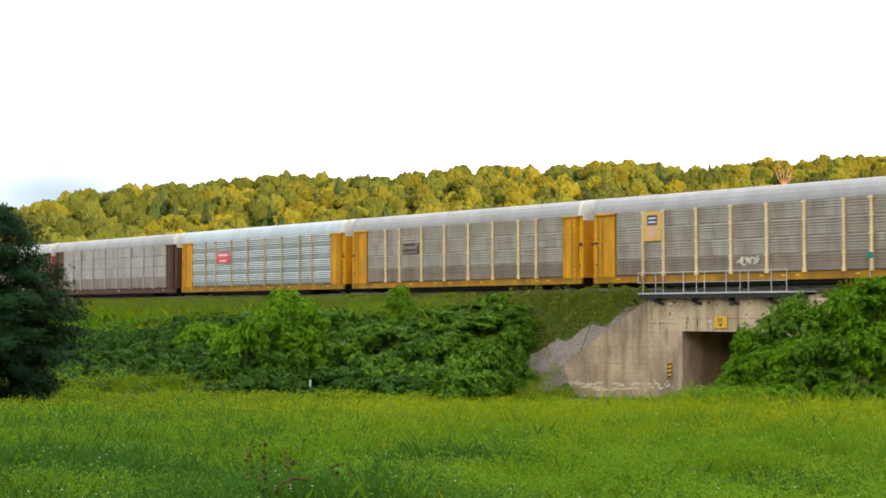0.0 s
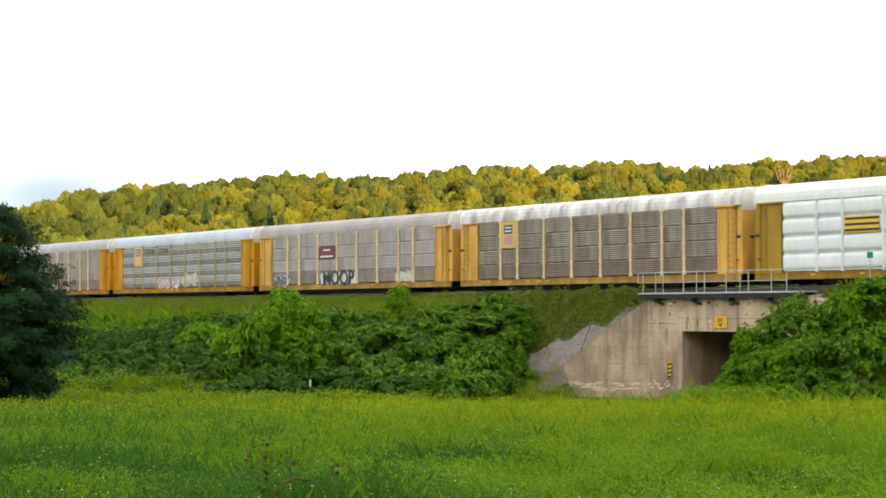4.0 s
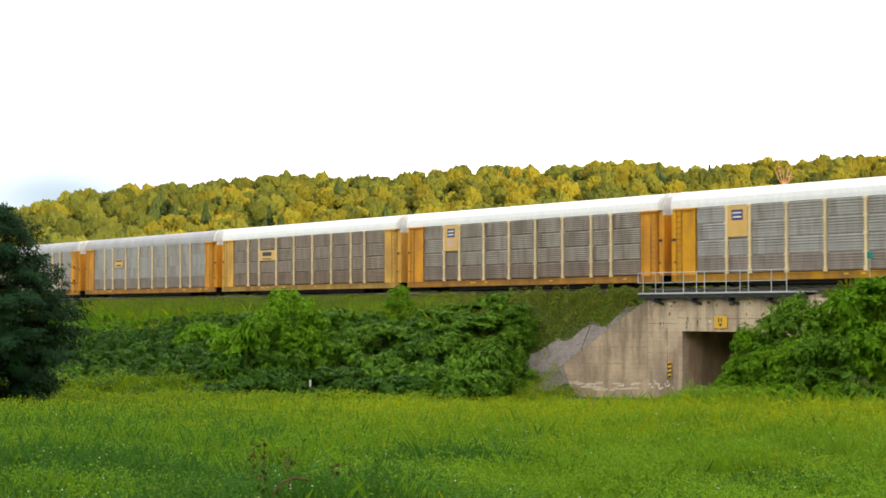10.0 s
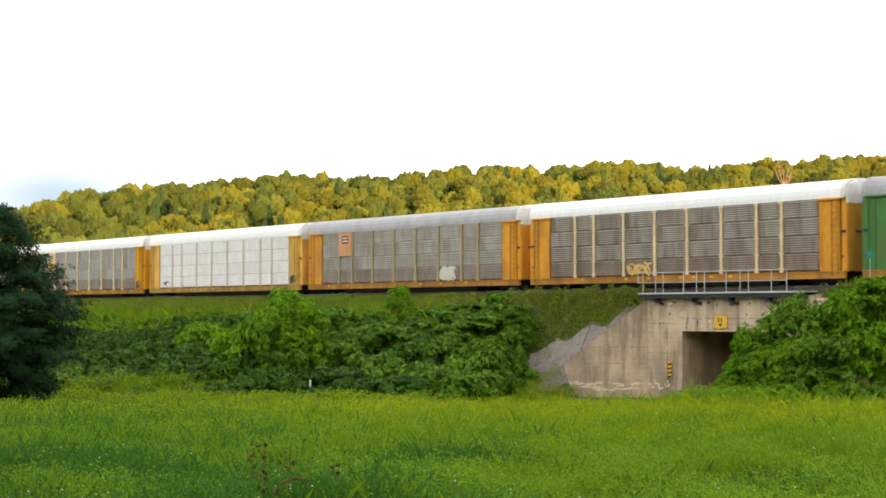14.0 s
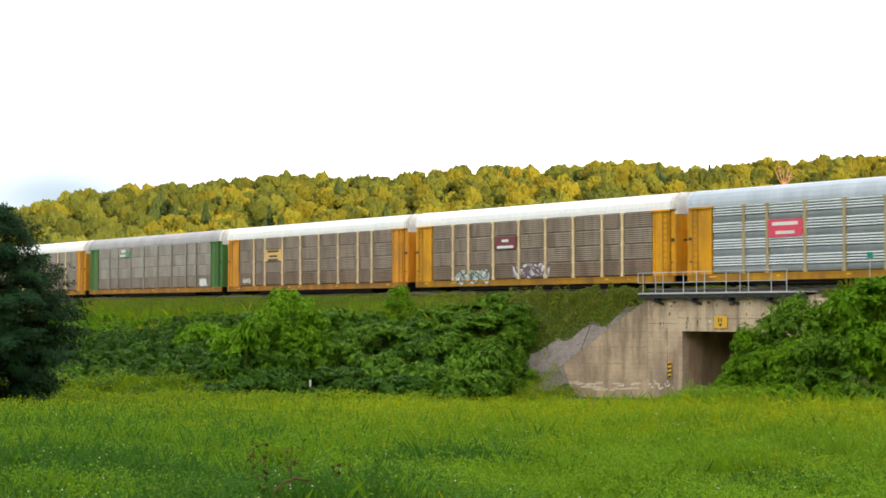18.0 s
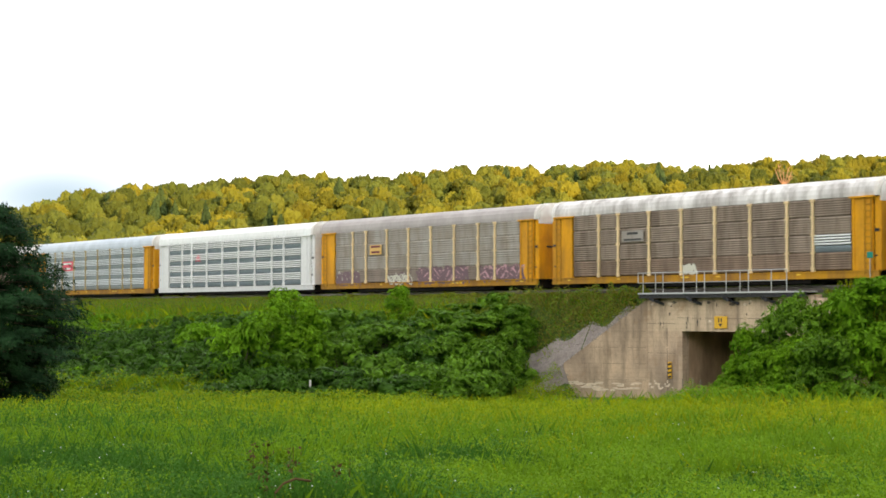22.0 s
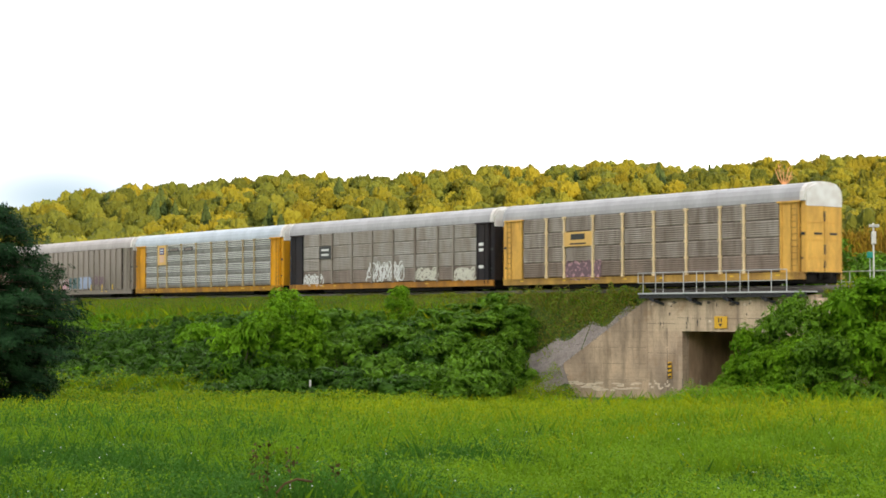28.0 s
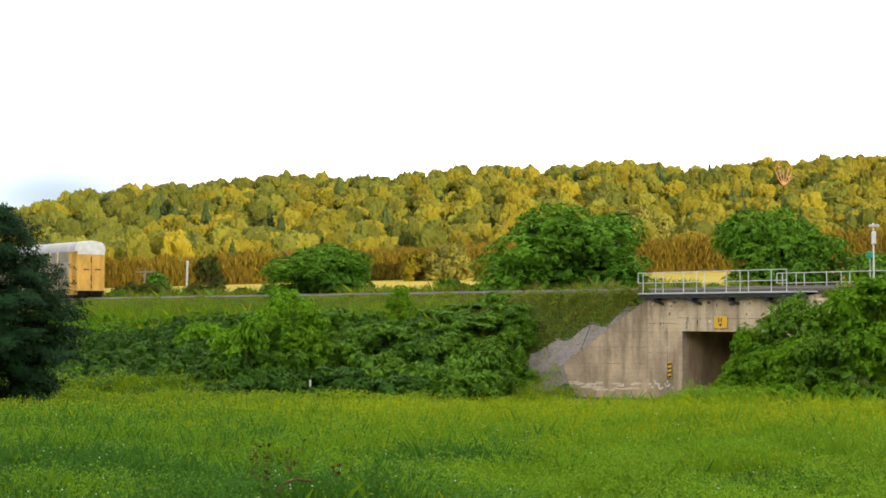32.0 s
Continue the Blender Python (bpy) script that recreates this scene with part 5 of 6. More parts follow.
def bar_sign(car, i, row, w, h, ground, ink, bars=((0.0, 0.18, 0.62), (-0.22, 0.06, 0.62)), label="sign plate with lettering bars", dx=0.0):
    x, z = bay_x(i) + dx, Z0 + ROWH * (ROWS - row - 0.5)
    b = plate(car, "sign_plate", x, z, w, h, ground, 0.0, label)
    for dz, bh, f in bars:
        part("lettering", boxed(-w * f / 2, w * f / 2, 0.002, 0.014, dz * h * 1.6 - bh * h, dz * h * 1.6 + bh * h), ink, b)


def scrawl(car, x, z, w, h, mats, seed, n=16):
    """Sprayed paint: one looping stroke for each colour, lying on the sheets."""
    r = random.Random(seed)
    for i, m in enumerate(mats):
        bm = bmesh.new()
        prev = None
        steps = n * 7
        px = pz = None
        fat = r.uniform(0.05, 0.085)
        for k in range(steps):
            f = k / (steps - 1)
            t = k * 0.9 + seed
            qx = w * (f - 0.5) + 0.30 * math.cos(t) * min(1, h) + 0.1 * math.sin(t * 0.37)
            qz = h * 0.5 * math.sin(t * 0.83 + i) * (0.75 + 0.25 * math.sin(k * 0.21)) + r.uniform(-0.04, 0.04)
            if px is not None:
                d = Vector((qx - px, qz - pz))
                d = d.normalized() if d.length > 1e-4 else Vector((1, 0))
                wd = fat * r.uniform(0.6, 1.4)
                y = 0.001 * (k % 7) + 0.008 * i
                cur = [bm.verts.new((qx - d.y * wd, y, qz + d.x * wd)), bm.verts.new((qx + d.y * wd, y, qz - d.x * wd))]
                if prev:
                    bm.faces.new((prev[0], prev[1], cur[1], cur[0]))
                prev = cur
            px, pz = qx, qz
        part("graffiti", bm, m, car, "sprayed graffiti", pose(x, SIDE + 0.045, z))


def letters(car, text, x, z, size, mat):
    cu = bpy.data.curves.new("lettering", "FONT")
    cu.body, cu.size, cu.extrude, cu.align_x = text, size, 0.008, "CENTER"
    cu.offset = 0.02
    tmp = new("lettering_curve", cu)
    me = bpy.data.meshes.new_from_object(tmp.evaluated_get(bpy.context.evaluated_depsgraph_get()))
    bpy.data.objects.remove(tmp)
    ob = part("lettering", me, mat, car, "sprayed block letters", pose(x, FRONT + 0.03, z, 90, 0, 180))
    return ob


def autorack(label, sheet, frame_colour, roof, kind="fine", sill=None, pale=(), posts=True, band=""):
    car = thing("autorack", Matrix(), label, "rail car", "cars of the freight train")
    fr, sh = FRAME[frame_colour], SHEET[sheet]
    part("roof", SHARED["roof"], ROOF[roof], car)
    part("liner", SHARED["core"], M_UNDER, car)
    part("underframe", SHARED["underframe"], M_UNDER, car)
    for sg in (1, -1):
        part("roof_end", SHARED["cap", sg], M_CAP if sg < 0 else ROOF[roof], car, "white moulded roof end" if sg < 0 else "")
        part("side_sill", SHARED["sill", sg], SILL.get(sill or frame_colour, FRAME[sill or frame_colour]), car)
        d = part("end_door", SHARED["door", sg, 0], fr, car)
        part("end_door", SHARED["door", sg, 1], fr, car)
        part("latch", SHARED["latch", sg], M_BLACKPAINT, d)
        part("coupler", SHARED["coupler", sg], M_UNDER, car)
        part("truck", SHARED["truck", sg], M_UNDER, car)
        part("ladder", SHARED["ladder", sg], SILL.get(frame_colour, fr), car)
        part("lock", SHARED["lock", sg], M_BLACKPAINT, car)
        for sd in (1, -1):
            part("end_panel", SHARED["end", sg, sd], fr, car)
            part("lintel", SHARED["lintel", sg, sd], fr, car)
    for i in range(4):
        part("wheelset", SHARED["wheel", i], M_UNDER, car)
    for i, w in enumerate(WIDE):
        x = bay_x(i)
        for row in range(ROWS):
            k = kind
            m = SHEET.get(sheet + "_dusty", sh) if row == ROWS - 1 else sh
            if (i, row) in pale:
                m = SHEET["tan"] if sheet != "brown" else SHEET["blue"]
                k = "louvre" if sheet == "brown" else kind
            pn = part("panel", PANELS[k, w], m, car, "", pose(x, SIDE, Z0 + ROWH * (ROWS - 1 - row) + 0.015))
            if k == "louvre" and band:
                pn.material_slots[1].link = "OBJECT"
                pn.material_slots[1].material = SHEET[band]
        part("panel", FARSIDE[w], sh, car, "", pose(x, -SIDE, Z0, 0, 0, 180))
        if i:
            for sd in (1, -1):
                part("post", SHARED["post" if posts is True else "thin", sd], (fr if frame_colour not in ("gold", "orange", "pale") else FRAME["dull" if kind == "louvre" or (sheet == "grey" and frame_colour == "orange") else "post"]) if posts is True else SHEET[posts or sheet], car, "", pose(EDGES[i], 0, 0))
    return car


def narrow_autorack(label):
    """The older car with many narrow bays and no separate rows."""
    car = thing("autorack", Matrix(), label, "rail car", "cars of the freight train")
    fr, sh = FRAME["taupe"], SHEET["taupe"]
    part("roof", SHARED["roof"], ROOF["lilac"], car)
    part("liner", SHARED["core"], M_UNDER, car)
    part("underframe", SHARED["underframe"], M_UNDER, car)
    for sg in (1, -1):
        part("roof_end", SHARED["cap", sg], M_CAP if sg < 0 else ROOF["lilac"], car)
        part("side_sill", SHARED["sill", sg], FRAME["taupe"], car)
        d = part("end_door", SHARED["door", sg, 0], fr, car)
        part("end_door", SHARED["door", sg, 1], fr, car)
        part("latch", SHARED["latch", sg], M_BLACKPAINT, d)
        part("coupler", SHARED["coupler", sg], M_UNDER, car)
        part("truck", SHARED["truck", sg], M_UNDER, car)
        part("ladder", SHARED["ladder", sg], fr, car)
        part("lock", SHARED["lock", sg], M_BLACKPAINT, car)
        for sd in (1, -1):
            part("end_panel", SHARED["end", sg, sd], fr, car)
    for i in range(4):
        part("wheelset", SHARED["wheel", i], M_UNDER, car)
    for i in range(19):
        x = 11.4 - i * 1.267
        for sd in (1, -1):
            part("post", SHARED["thin", sd], fr, car, "", pose(x, 0, 0))
            if i < 18:
                part("panel", TALL["tall"], sh, car, "", pose(x - 0.63, sd * SIDE, Z0, 0, 0, 0 if sd > 0 else 180))
    return car


def build_train():
    """The cars from the front; numbers are counted from the car that leads at the start."""
    cars = {}
    Y = "yellow-framed"
    cars[-4] = autorack("faded red-brown enclosed autorack rail car", "lilac", "red", "grey")
    cars[-3] = autorack("grimy grey-brown autorack with dark brown ends", "lilac", "brown", "grey", posts=False)
    c = cars[-2] = autorack("bluish galvanised autorack with golden yellow ends", "steel", "gold", "blue", "louvre", band="perf_pale")
    bar_sign(c, 2, 1, 2.3, 1.0, M_REDPAINT, M_WHITEPAINT, ((0.16, 0.09, 0.7), (-0.16, 0.08, 0.5)), "red sign plate with white bars")
    c = cars[-1] = autorack("grey autorack with golden yellow frame and posts", "grey", "gold", "grey", "soft")
    bar_sign(c, 2, 1, 1.9, 0.75, SHEET["dark"], M_BLACKPAINT, ((0.2, 0.12, 0.8), (-0.15, 0.12, 0.9)), "dark lettering bars on sheet")
    c = cars[0] = autorack("grey autorack with faded yellow posts and shield sign", "grey", "gold", "grey", "soft")
    shield_board(c, 1, M_NAVY, M_PEACH)
    scrawl(c, bay_x(4), 1.5, 1.6, 0.5, (M_CREAM,), 1, 8)
    c = cars[1] = autorack("ribbed galvanised autorack with golden posts and graffiti", "bright", "gold", "blue", "louvre", band="perf_bright")
    shield_board(c, 1, M_NAVY, M_PEACH)
    for i, w in ((2, 1.9), (3, 1.7)):
        bar_sign(c, i, 0, w, 0.3, M_BLACKPAINT, SHEET["dark"], ((0.0, 0.2, 0.8),), "black lettering bar")
    scrawl(c, bay_x(3) - 1.0, 1.15, 4.2, 1.0, (M_WHITEPAINT,), 2, 16)
    scrawl(c, bay_x(3) - 0.9, 1.15, 3.6, 0.8, (M_CRIMSON, M_PINK), 52, 7)
    scrawl(c, bay_x(5) + 0.6, 1.5, 2.8, 1.3, (M_WHITEPAINT, M_CREAM), 3, 8)
    c = cars[2] = autorack("pale grey autorack with faded yellow frame and block graffiti", "lilac", "pale", "lilac", "fine")
    bar_sign(c, 3, 1, 2.5, 1.0, M_MAROON, M_WHITEPAINT, ((-0.2, 0.07, 0.75), (0.12, 0.06, 0.4)), "maroon sign plate with white bars")
    letters(c, "MOOP", bay_x(3) - 1.7, 0.72, 1.55, M_BLACKPAINT)
    scrawl(c, bay_x(3) - 1.7, 1.2, 5.0, 1.0, (M_MINT, M_WHITEPAINT), 4, 46)
    scrawl(c, bay_x(0) - 0.4, 1.1, 2.2, 1.0, (M_WHITEPAINT, M_TEALSPRAY), 5, 16)
    scrawl(c, bay_x(7) + 0.2, 1.2, 2.2, 0.8, (M_CREAM,), 6, 18)
    c = cars[3] = autorack("dark grimy autorack with faded yellow posts and shield sign", "dark", "pale", "dirty", "fine")
    shield_board(c, 1, M_NAVY, M_PINK, M_BOARD)
    c = cars[4] = autorack("white-blue panelled autorack with olive yellow ends", "pillow", "olive", "cool", "pillow", posts="steel")
    bar_sign(c, 2, 1, 2.4, 0.9, M_YELLOWMARK, M_BLACKPAINT, ((0.22, 0.07, 1.0), (0.0, 0.07, 1.0), (-0.22, 0.07, 1.0)), "yellow and black striped sign")
    c = cars[5] = autorack("grey autorack with orange-yellow frame and patched panels", "slate", "orange", "grey", "soft")
    shield_board(c, 1, M_WHITEPAINT, M_GREENSIGN)
    scrawl(c, bay_x(3) + 0.3, 1.45, 1.3, 1.0, (M_CREAM,), 7, 30)
    scrawl(c, bay_x(6) + 0.1, 1.35, 0.9, 0.6, (M_MINT,), 8, 16)
    scrawl(c, bay_x(7), 1.35, 1.2, 0.7, (M_CREAM,), 9, 26)
    scrawl(c, bay_x(5), 1.2, 3.0, 0.6, (M_CRIMSON,), 10, 14)
    c = cars[6] = autorack("grey autorack with orange-yellow frame and small sign", "slate", "orange", "grey", "soft")
    bar_sign(c, 2, 1, 1.7, 0.75, M_BOARD, M_BLACKPAINT, ((0.2, 0.1, 0.8), (-0.15, 0.1, 0.6)), "yellow sign plate with dark bars")
    c = cars[7] = autorack("brown-grey autorack with white roof and yellow sign", "brown", "pale", "white", "fine")
    bar_sign(c, 2, 1, 2.7, 0.85, M_BOARD, M_BLACKPAINT, ((0.1, 0.2, 0.55), (-0.2, 0.05, 0.55)), "yellow sign plate with black bars")
    c = cars[8] = autorack("dark grey autorack with white roof and shield sign", "dark", "orange", "white", "fine")
    shield_board(c, 1, M_NAVY, M_PEACH)
    c = cars[9] = autorack("slate grey autorack with white roof and golden posts", "slate", "gold", "white", "soft")
    shield_board(c, 1, M_NAVY, M_BOARD)
    scrawl(c, -12.3, 1.1, 0.8, 0.9, (M_BLACKPAINT,), 12, 8)
    c = cars[10] = autorack("white panelled autorack with white roof and yellow ends", "white", "pale", "white", "fine", posts="tan")
    scrawl(c, -12.4, 1.2, 0.7, 0.8, (M_BLACKPAINT,), 13, 8)
    scrawl(c, bay_x(0), 1.2, 1.0, 0.4, (M_BLACKPAINT,), 14, 3)
    c = cars[11] = autorack("grey autorack with orange-yellow frame and cream patch", "grey", "orange", "grey", "soft")
    shield_board(c, 1, M_MAROON, M_ORANGE, M_ORANGE)
    scrawl(c, bay_x(6) + 0.3, 1.3, 1.5, 1.0, (M_CREAM,), 15, 24)
    c = cars[12] = autorack("grimy dark grey autorack with white roof, no sign", "dark", "orange", "white", "fine")
    scrawl(c, bay_x(3), 1.2, 2.2, 0.9, (M_BOARD,), 16, 8)
    c = cars[13] = autorack("grey autorack with green painted ends", "grey", "green", "grey", "fine", sill="orange", posts=False)
    bar_sign(c, 2, 0, 1.8, 0.8, SHEET["grey"], M_WHITEPAINT, ((0.15, 0.16, 0.5), (-0.2, 0.1, 0.8)), "white lettering bars")
    plate(c, "sign_plate", bay_x(2) - 0.9, Z0 + ROWH * 3.35, 0.9, 0.55, M_GREENSIGN, 0.03, "small green sign patch")
    scrawl(c, bay_x(8), 1.2, 1.2, 0.7, (M_WHITEPAINT,), 17, 14)
    c = cars[14] = autorack("brown-grey autorack with cool white roof and yellow sign", "brown", "orange", "cool", "fine")
    bar_sign(c, 2, 1, 2.6, 0.95, M_BOARD, M_BLACKPAINT, ((0.22, 0.09, 0.7), (-0.05, 0.08, 0.5), (-0.25, 0.08, 0.62)), "yellow sign plate with black bars")
    scrawl(c, bay_x(0), 1.2, 1.4, 0.4, (M_CREAM,), 18, 8)
    c = cars[15] = autorack("brown grimy autorack with white roof and graffiti", "brown", "gold", "white", "fine")
    bar_sign(c, 3, 1, 2.4, 0.9, M_MAROON, M_WHITEPAINT, ((-0.2, 0.1, 0.75), (0.1, 0.1, 0.3)), "maroon sign plate with white bars")
    scrawl(c, bay_x(2) + 0.9, 1.0, 3.6, 1.0, (M_PALEGREEN, M_WHITEPAINT, M_TEALSPRAY), 19, 11)
    scrawl(c, bay_x(4), 1.3, 3.4, 1.0, (M_SKYBLUE, M_WHITEPAINT, M_PURPLE), 20, 9)
    c = cars[16] = autorack("bright ribbed bluish autorack with golden yellow ends", "steel", "gold", "blue", "louvre", band="perf_mid")
    bar_sign(c, 2, 1, 2.6, 1.0, M_REDPAINT, M_WHITEPAINT, ((0.16, 0.1, 0.75), (-0.16, 0.09, 0.55)), "red sign plate with white bars")
    c = cars[17] = autorack("bright ribbed bluish autorack with white frame", "blue", "white", "sky", "louvre")
    scrawl(c, bay_x(2) + 0.2, 3.4, 0.5, 0.7, (M_REDPAINT,), 21, 5)
    c = cars[18] = autorack("grey autorack with golden ends and purple graffiti", "grey", "gold", "lilac", "soft")
    bar_sign(c, 2, 1, 1.6, 0.75, M_BOARD, M_MAROON, ((0.2, 0.1, 0.8), (-0.15, 0.1, 0.7)), "small yellow sign plate with dark bars")
    scrawl(c, bay_x(0) - 0.6, 1.15, 3.0, 1.1, (M_PURPLE,), 22, 40)
    scrawl(c, bay_x(0) - 0.6, 1.3, 3.0, 0.9, (M_CREAM,), 42, 6)
    scrawl(c, bay_x(3) - 0.3, 1.0, 3.0, 0.9, (M_PURPLE, M_CREAM), 23, 14)
    scrawl(c, bay_x(5), 1.2, 6.0, 1.3, (M_PURPLE,), 24, 60)
    scrawl(c, bay_x(5), 1.3, 6.0, 1.0, (M_PINK,), 43, 14)
    scrawl(c, bay_x(8) + 0.6, 1.2, 4.6, 1.2, (M_PURPLE,), 25, 36)
    scrawl(c, bay_x(8) + 0.6, 1.3, 4.6, 1.0, (M_PINK,), 44, 12)
    c = cars[19] = autorack("dark brown grimy autorack with one bright louvred panel", "brown", "gold", "dirty", "fine", pale=((8, 2),))
    bar_sign(c, 2, 1, 2.0, 0.7, SHEET["grey"], M_BLACKPAINT, ((0.15, 0.1, 0.5), (-0.2, 0.08, 0.8)), "dull lettering bars on sheet")
    scrawl(c, bay_x(4) + 0.8, 1.1, 1.1, 0.6, (M_CREAM,), 26, 14)
    low = tuple((i, 3) for i in range(8)) + ((1, 2), (2, 2))
    c = cars[20] = autorack("maroon autorack with pale lower panels and white roof", "taupe2", "maroon", "white", "fine", pale=low, posts="rust")
    b = plate(c, "sign_banner", (bay_x(5) + bay_x(6)) / 2 + 0.3, Z0 + ROWH * 3.5, 5.7, 1.02, M_MAROON, 0.02, "maroon banner with white bars")
    for x0, x1, z0, z1 in ((0.2, 2.3, 0.16, 0.24), (-2.5, 2.3, -0.02, 0.03), (-2.5, -0.2, -0.28, -0.04), (0.6, 2.2, -0.16, -0.10)):
        part("lettering", boxed(x0, x1, 0.002, 0.014, z0, z1), M_WHITEPAINT, b)
    c = cars[21] = narrow_autorack("taupe grey autorack with many narrow ribs and graffiti")
    scrawl(c, 1.6, 1.3, 1.6, 1.3, (M_WHITEPAINT, M_PINK), 27, 14)
    scrawl(c, -0.6, 1.5, 2.4, 1.1, (M_TEALSPRAY, M_TEALSPRAY), 28, 44)
    scrawl(c, -3.0, 1.5, 2.6, 1.2, (M_SKYBLUE, M_SKYBLUE), 29, 60)
    scrawl(c, -6.0, 1.7, 3.4, 0.9, (M_PURPLE,), 30, 16)
    for x in (10.5, 7.2, 5.0, 2.9, -4.6, -7.2, -9.6):
        plate(c, "marker", x, 1.0, 0.16, 0.55, M_YELLOWMARK, 0.0, "yellow marker strip")
    c = cars[22] = autorack("ribbed grey autorack with golden posts and shield sign", "bright", "gold", "blue", "louvre", band="perf_bright")
    shield_board(c, 1, M_NAVY, M_PEACH)
    for i, w in ((2, 1.9), (3, 1.7)):
        bar_sign(c, i, 0, w, 0.3, M_BLACKPAINT, SHEET["dark"], ((0.0, 0.2, 0.8),), "black lettering bar")
    c = cars[23] = autorack("grey autorack with black ends and yellow sill", "grey", "black", "grey", "fine", sill="orange", posts="dark")
    bar_sign(c, 1, 1, 1.75, 1.0, M_BLACKPAINT, M_WHITEPAINT, ((0.12, 0.08, 0.62), (-0.12, 0.08, 0.62)), "black sign plate with white shapes")
    scrawl(c, bay_x(0) - 0.3, 1.1, 2.8, 1.0, (M_WHITEPAINT,), 31, 14)
    scrawl(c, bay_x(4) - 0.4, 1.6, 4.6, 1.6, (M_WHITEPAINT,), 32, 26)
    scrawl(c, bay_x(6), 1.3, 2.6, 1.0, (M_CREAM,), 33, 14)
    scrawl(c, bay_x(8), 1.2, 2.2, 1.0, (M_CREAM,), 34, 16)
    for z in (3.3, 2.9, 1.7):
        plate(c, "lettering", -12.4, z, 0.5, 0.22, M_WHITEPAINT, -0.06)
    c = cars[24] = autorack("brown-grey autorack with pale yellow frame, last of the train", "dark", "pale", "grey", "fine")
    bar_sign(c, 2, 1, 2.8, 0.95, M_BOARD, M_BLACKPAINT, ((0.1, 0.2, 0.5), (-0.2, 0.05, 0.55)), "yellow sign plate with black bars")
    scrawl(c, bay_x(2) - 0.4, 1.25, 3.4, 1.3, (M_PINK, M_PURPLE), 35, 26)
    for n, c in cars.items():
        r = random.Random(100 + n)
        for k in range(r.randint(4, 8)):
            x = r.uniform(-12.5, 12.5)
            part("reflector", boxed(-0.15, 0.15, 0, 0.012, -0.045, 0.045), M_YELLOWMARK if n not in (-3, 20, 17) else M_WHITEPAINT, c, "", pose(x, 1.625, 0.6))
    return cars


CARS = build_train()

# ---- signs, posts and the passing car ----
M_SIGN = flat_paint("yellow_sign_sheet", (0.80, 0.45, 0.02))
M_TEAL = flat_paint("teal_sign_sheet", (0.02, 0.30, 0.24))
M_POST = flat_paint("white_post_paint", (0.72, 0.70, 0.66))
M_POLE = material("weathered_pole_wood", (0.28, 0.22, 0.17), rough=0.9, vary=0.2, scale=1, fine=14, bump=0.3)

sign = thing("clearance_sign", along(124.35, 3.03, 4.48), "yellow clearance sign on the bridge fascia", "sign")
part("panel", boxed(-0.52, 0.52, 0, 0.03, -0.36, 0.36, bevel=0.01), M_SIGN, sign)
for x in (0.14, -0.06):
    part("lettering", boxed(x - 0.045, x + 0.045, 0.03, 0.036, 0.0, 0.24), M_BLACKPAINT, sign)
bm = bmesh.new()
vs = [bm.verts.new(p) for p in ((-0.16, 0.036, -0.08), (0.16, 0.036, -0.08), (0, 0.036, -0.27))]
bm.faces.new(vs)
part("arrow", bm, M_BLACKPAINT, sign)
haz = thing("hazard_marker", along(128.6, 3.05, 1.58), "yellow and black striped hazard marker on the abutment", "sign")
part("panel", boxed(-0.16, 0.16, 0, 0.03, -0.5, 0.5, bevel=0.008), M_SIGN, haz)
for i in range(4):
    bm = bmesh.new()
    z = -0.42 + i * 0.25
    vs = [bm.verts.new(p) for p in ((-0.16, 0.034, z + 0.10), (-0.16, 0.034, z - 0.01), (0.16, 0.034, z - 0.13 + 0.06), (0.16, 0.034, z + 0.04))]
    bm.faces.new(vs)
    part("stripe", bm, M_BLACKPAINT, haz)

# joints, cracks and chips in the concrete
r3 = random.Random(9)
for s0, s1, z in ((128.0, 117.3, 4.72), (130.58, 128.2, 2.6), (130.58, 128.2, 4.4)):
    s = min(s0, s1)
    while s < max(s0, s1) - 0.3:
        e = min(s + r3.uniform(0.5, 1.9), max(s0, s1))
        dz = r3.uniform(-0.02, 0.02)
        part("joint", boxed(s, e, FACE, FACE + 0.006, z + dz - 0.011, z + dz + 0.011), M_CRACK, bridge, "", along(0, 0, 0))
        s = e + r3.uniform(0.05, 0.5)
for z0, z1 in ((0.2, 1.5), (1.6, 2.9), (3.0, 4.1)):
    part("joint", boxed(128.85, 128.89, FACE, FACE + 0.006, z0, z1), M_CRACK, bridge, "", along(0, 0, 0))


def chip(s, z, w, h, off, mat, shift=0.62):
    bm = bmesh.new()
    vs = []
    for k in range(8):
        a, q = k * 0.785, r3.uniform(0.5, 1)
        ds = math.cos(a) * w * q
        vs.append(bm.verts.new(on_track(s + ds, off + shift * ds + 0.012, z + math.sin(a) * h * r3.uniform(0.5, 1))))
    bm.faces.new(vs)
    part("chip", bm, mat, bridge)


for i in range(26):
    s, z = r3.uniform(121.5, 130.3), r3.choice((r3.uniform(5.5, 5.9), r3.uniform(0.3, 0.9), r3.uniform(4.0, 5.9)))
    if z < 1 and s < 128.2:
        continue
    chip(s, z, r3.uniform(0.06, 0.3), r3.uniform(0.04, 0.14), FACE, M_SPALL if r3.random() < 0.75 else M_CRACK, 0.0)
for i in range(16):
    chip(r3.uniform(128.3, 130.4), r3.uniform(0.35, 0.85), r3.uniform(0.06, 0.3), r3.uniform(0.05, 0.16), FACE, M_SPALL, 0.0)
for i in range(14):
    chip(r3.uniform(121.0, 130.0), r3.uniform(4.0, 5.8), r3.uniform(0.03, 0.07), r3.uniform(0.08, 0.3), FACE, M_CRACK, 0.0)
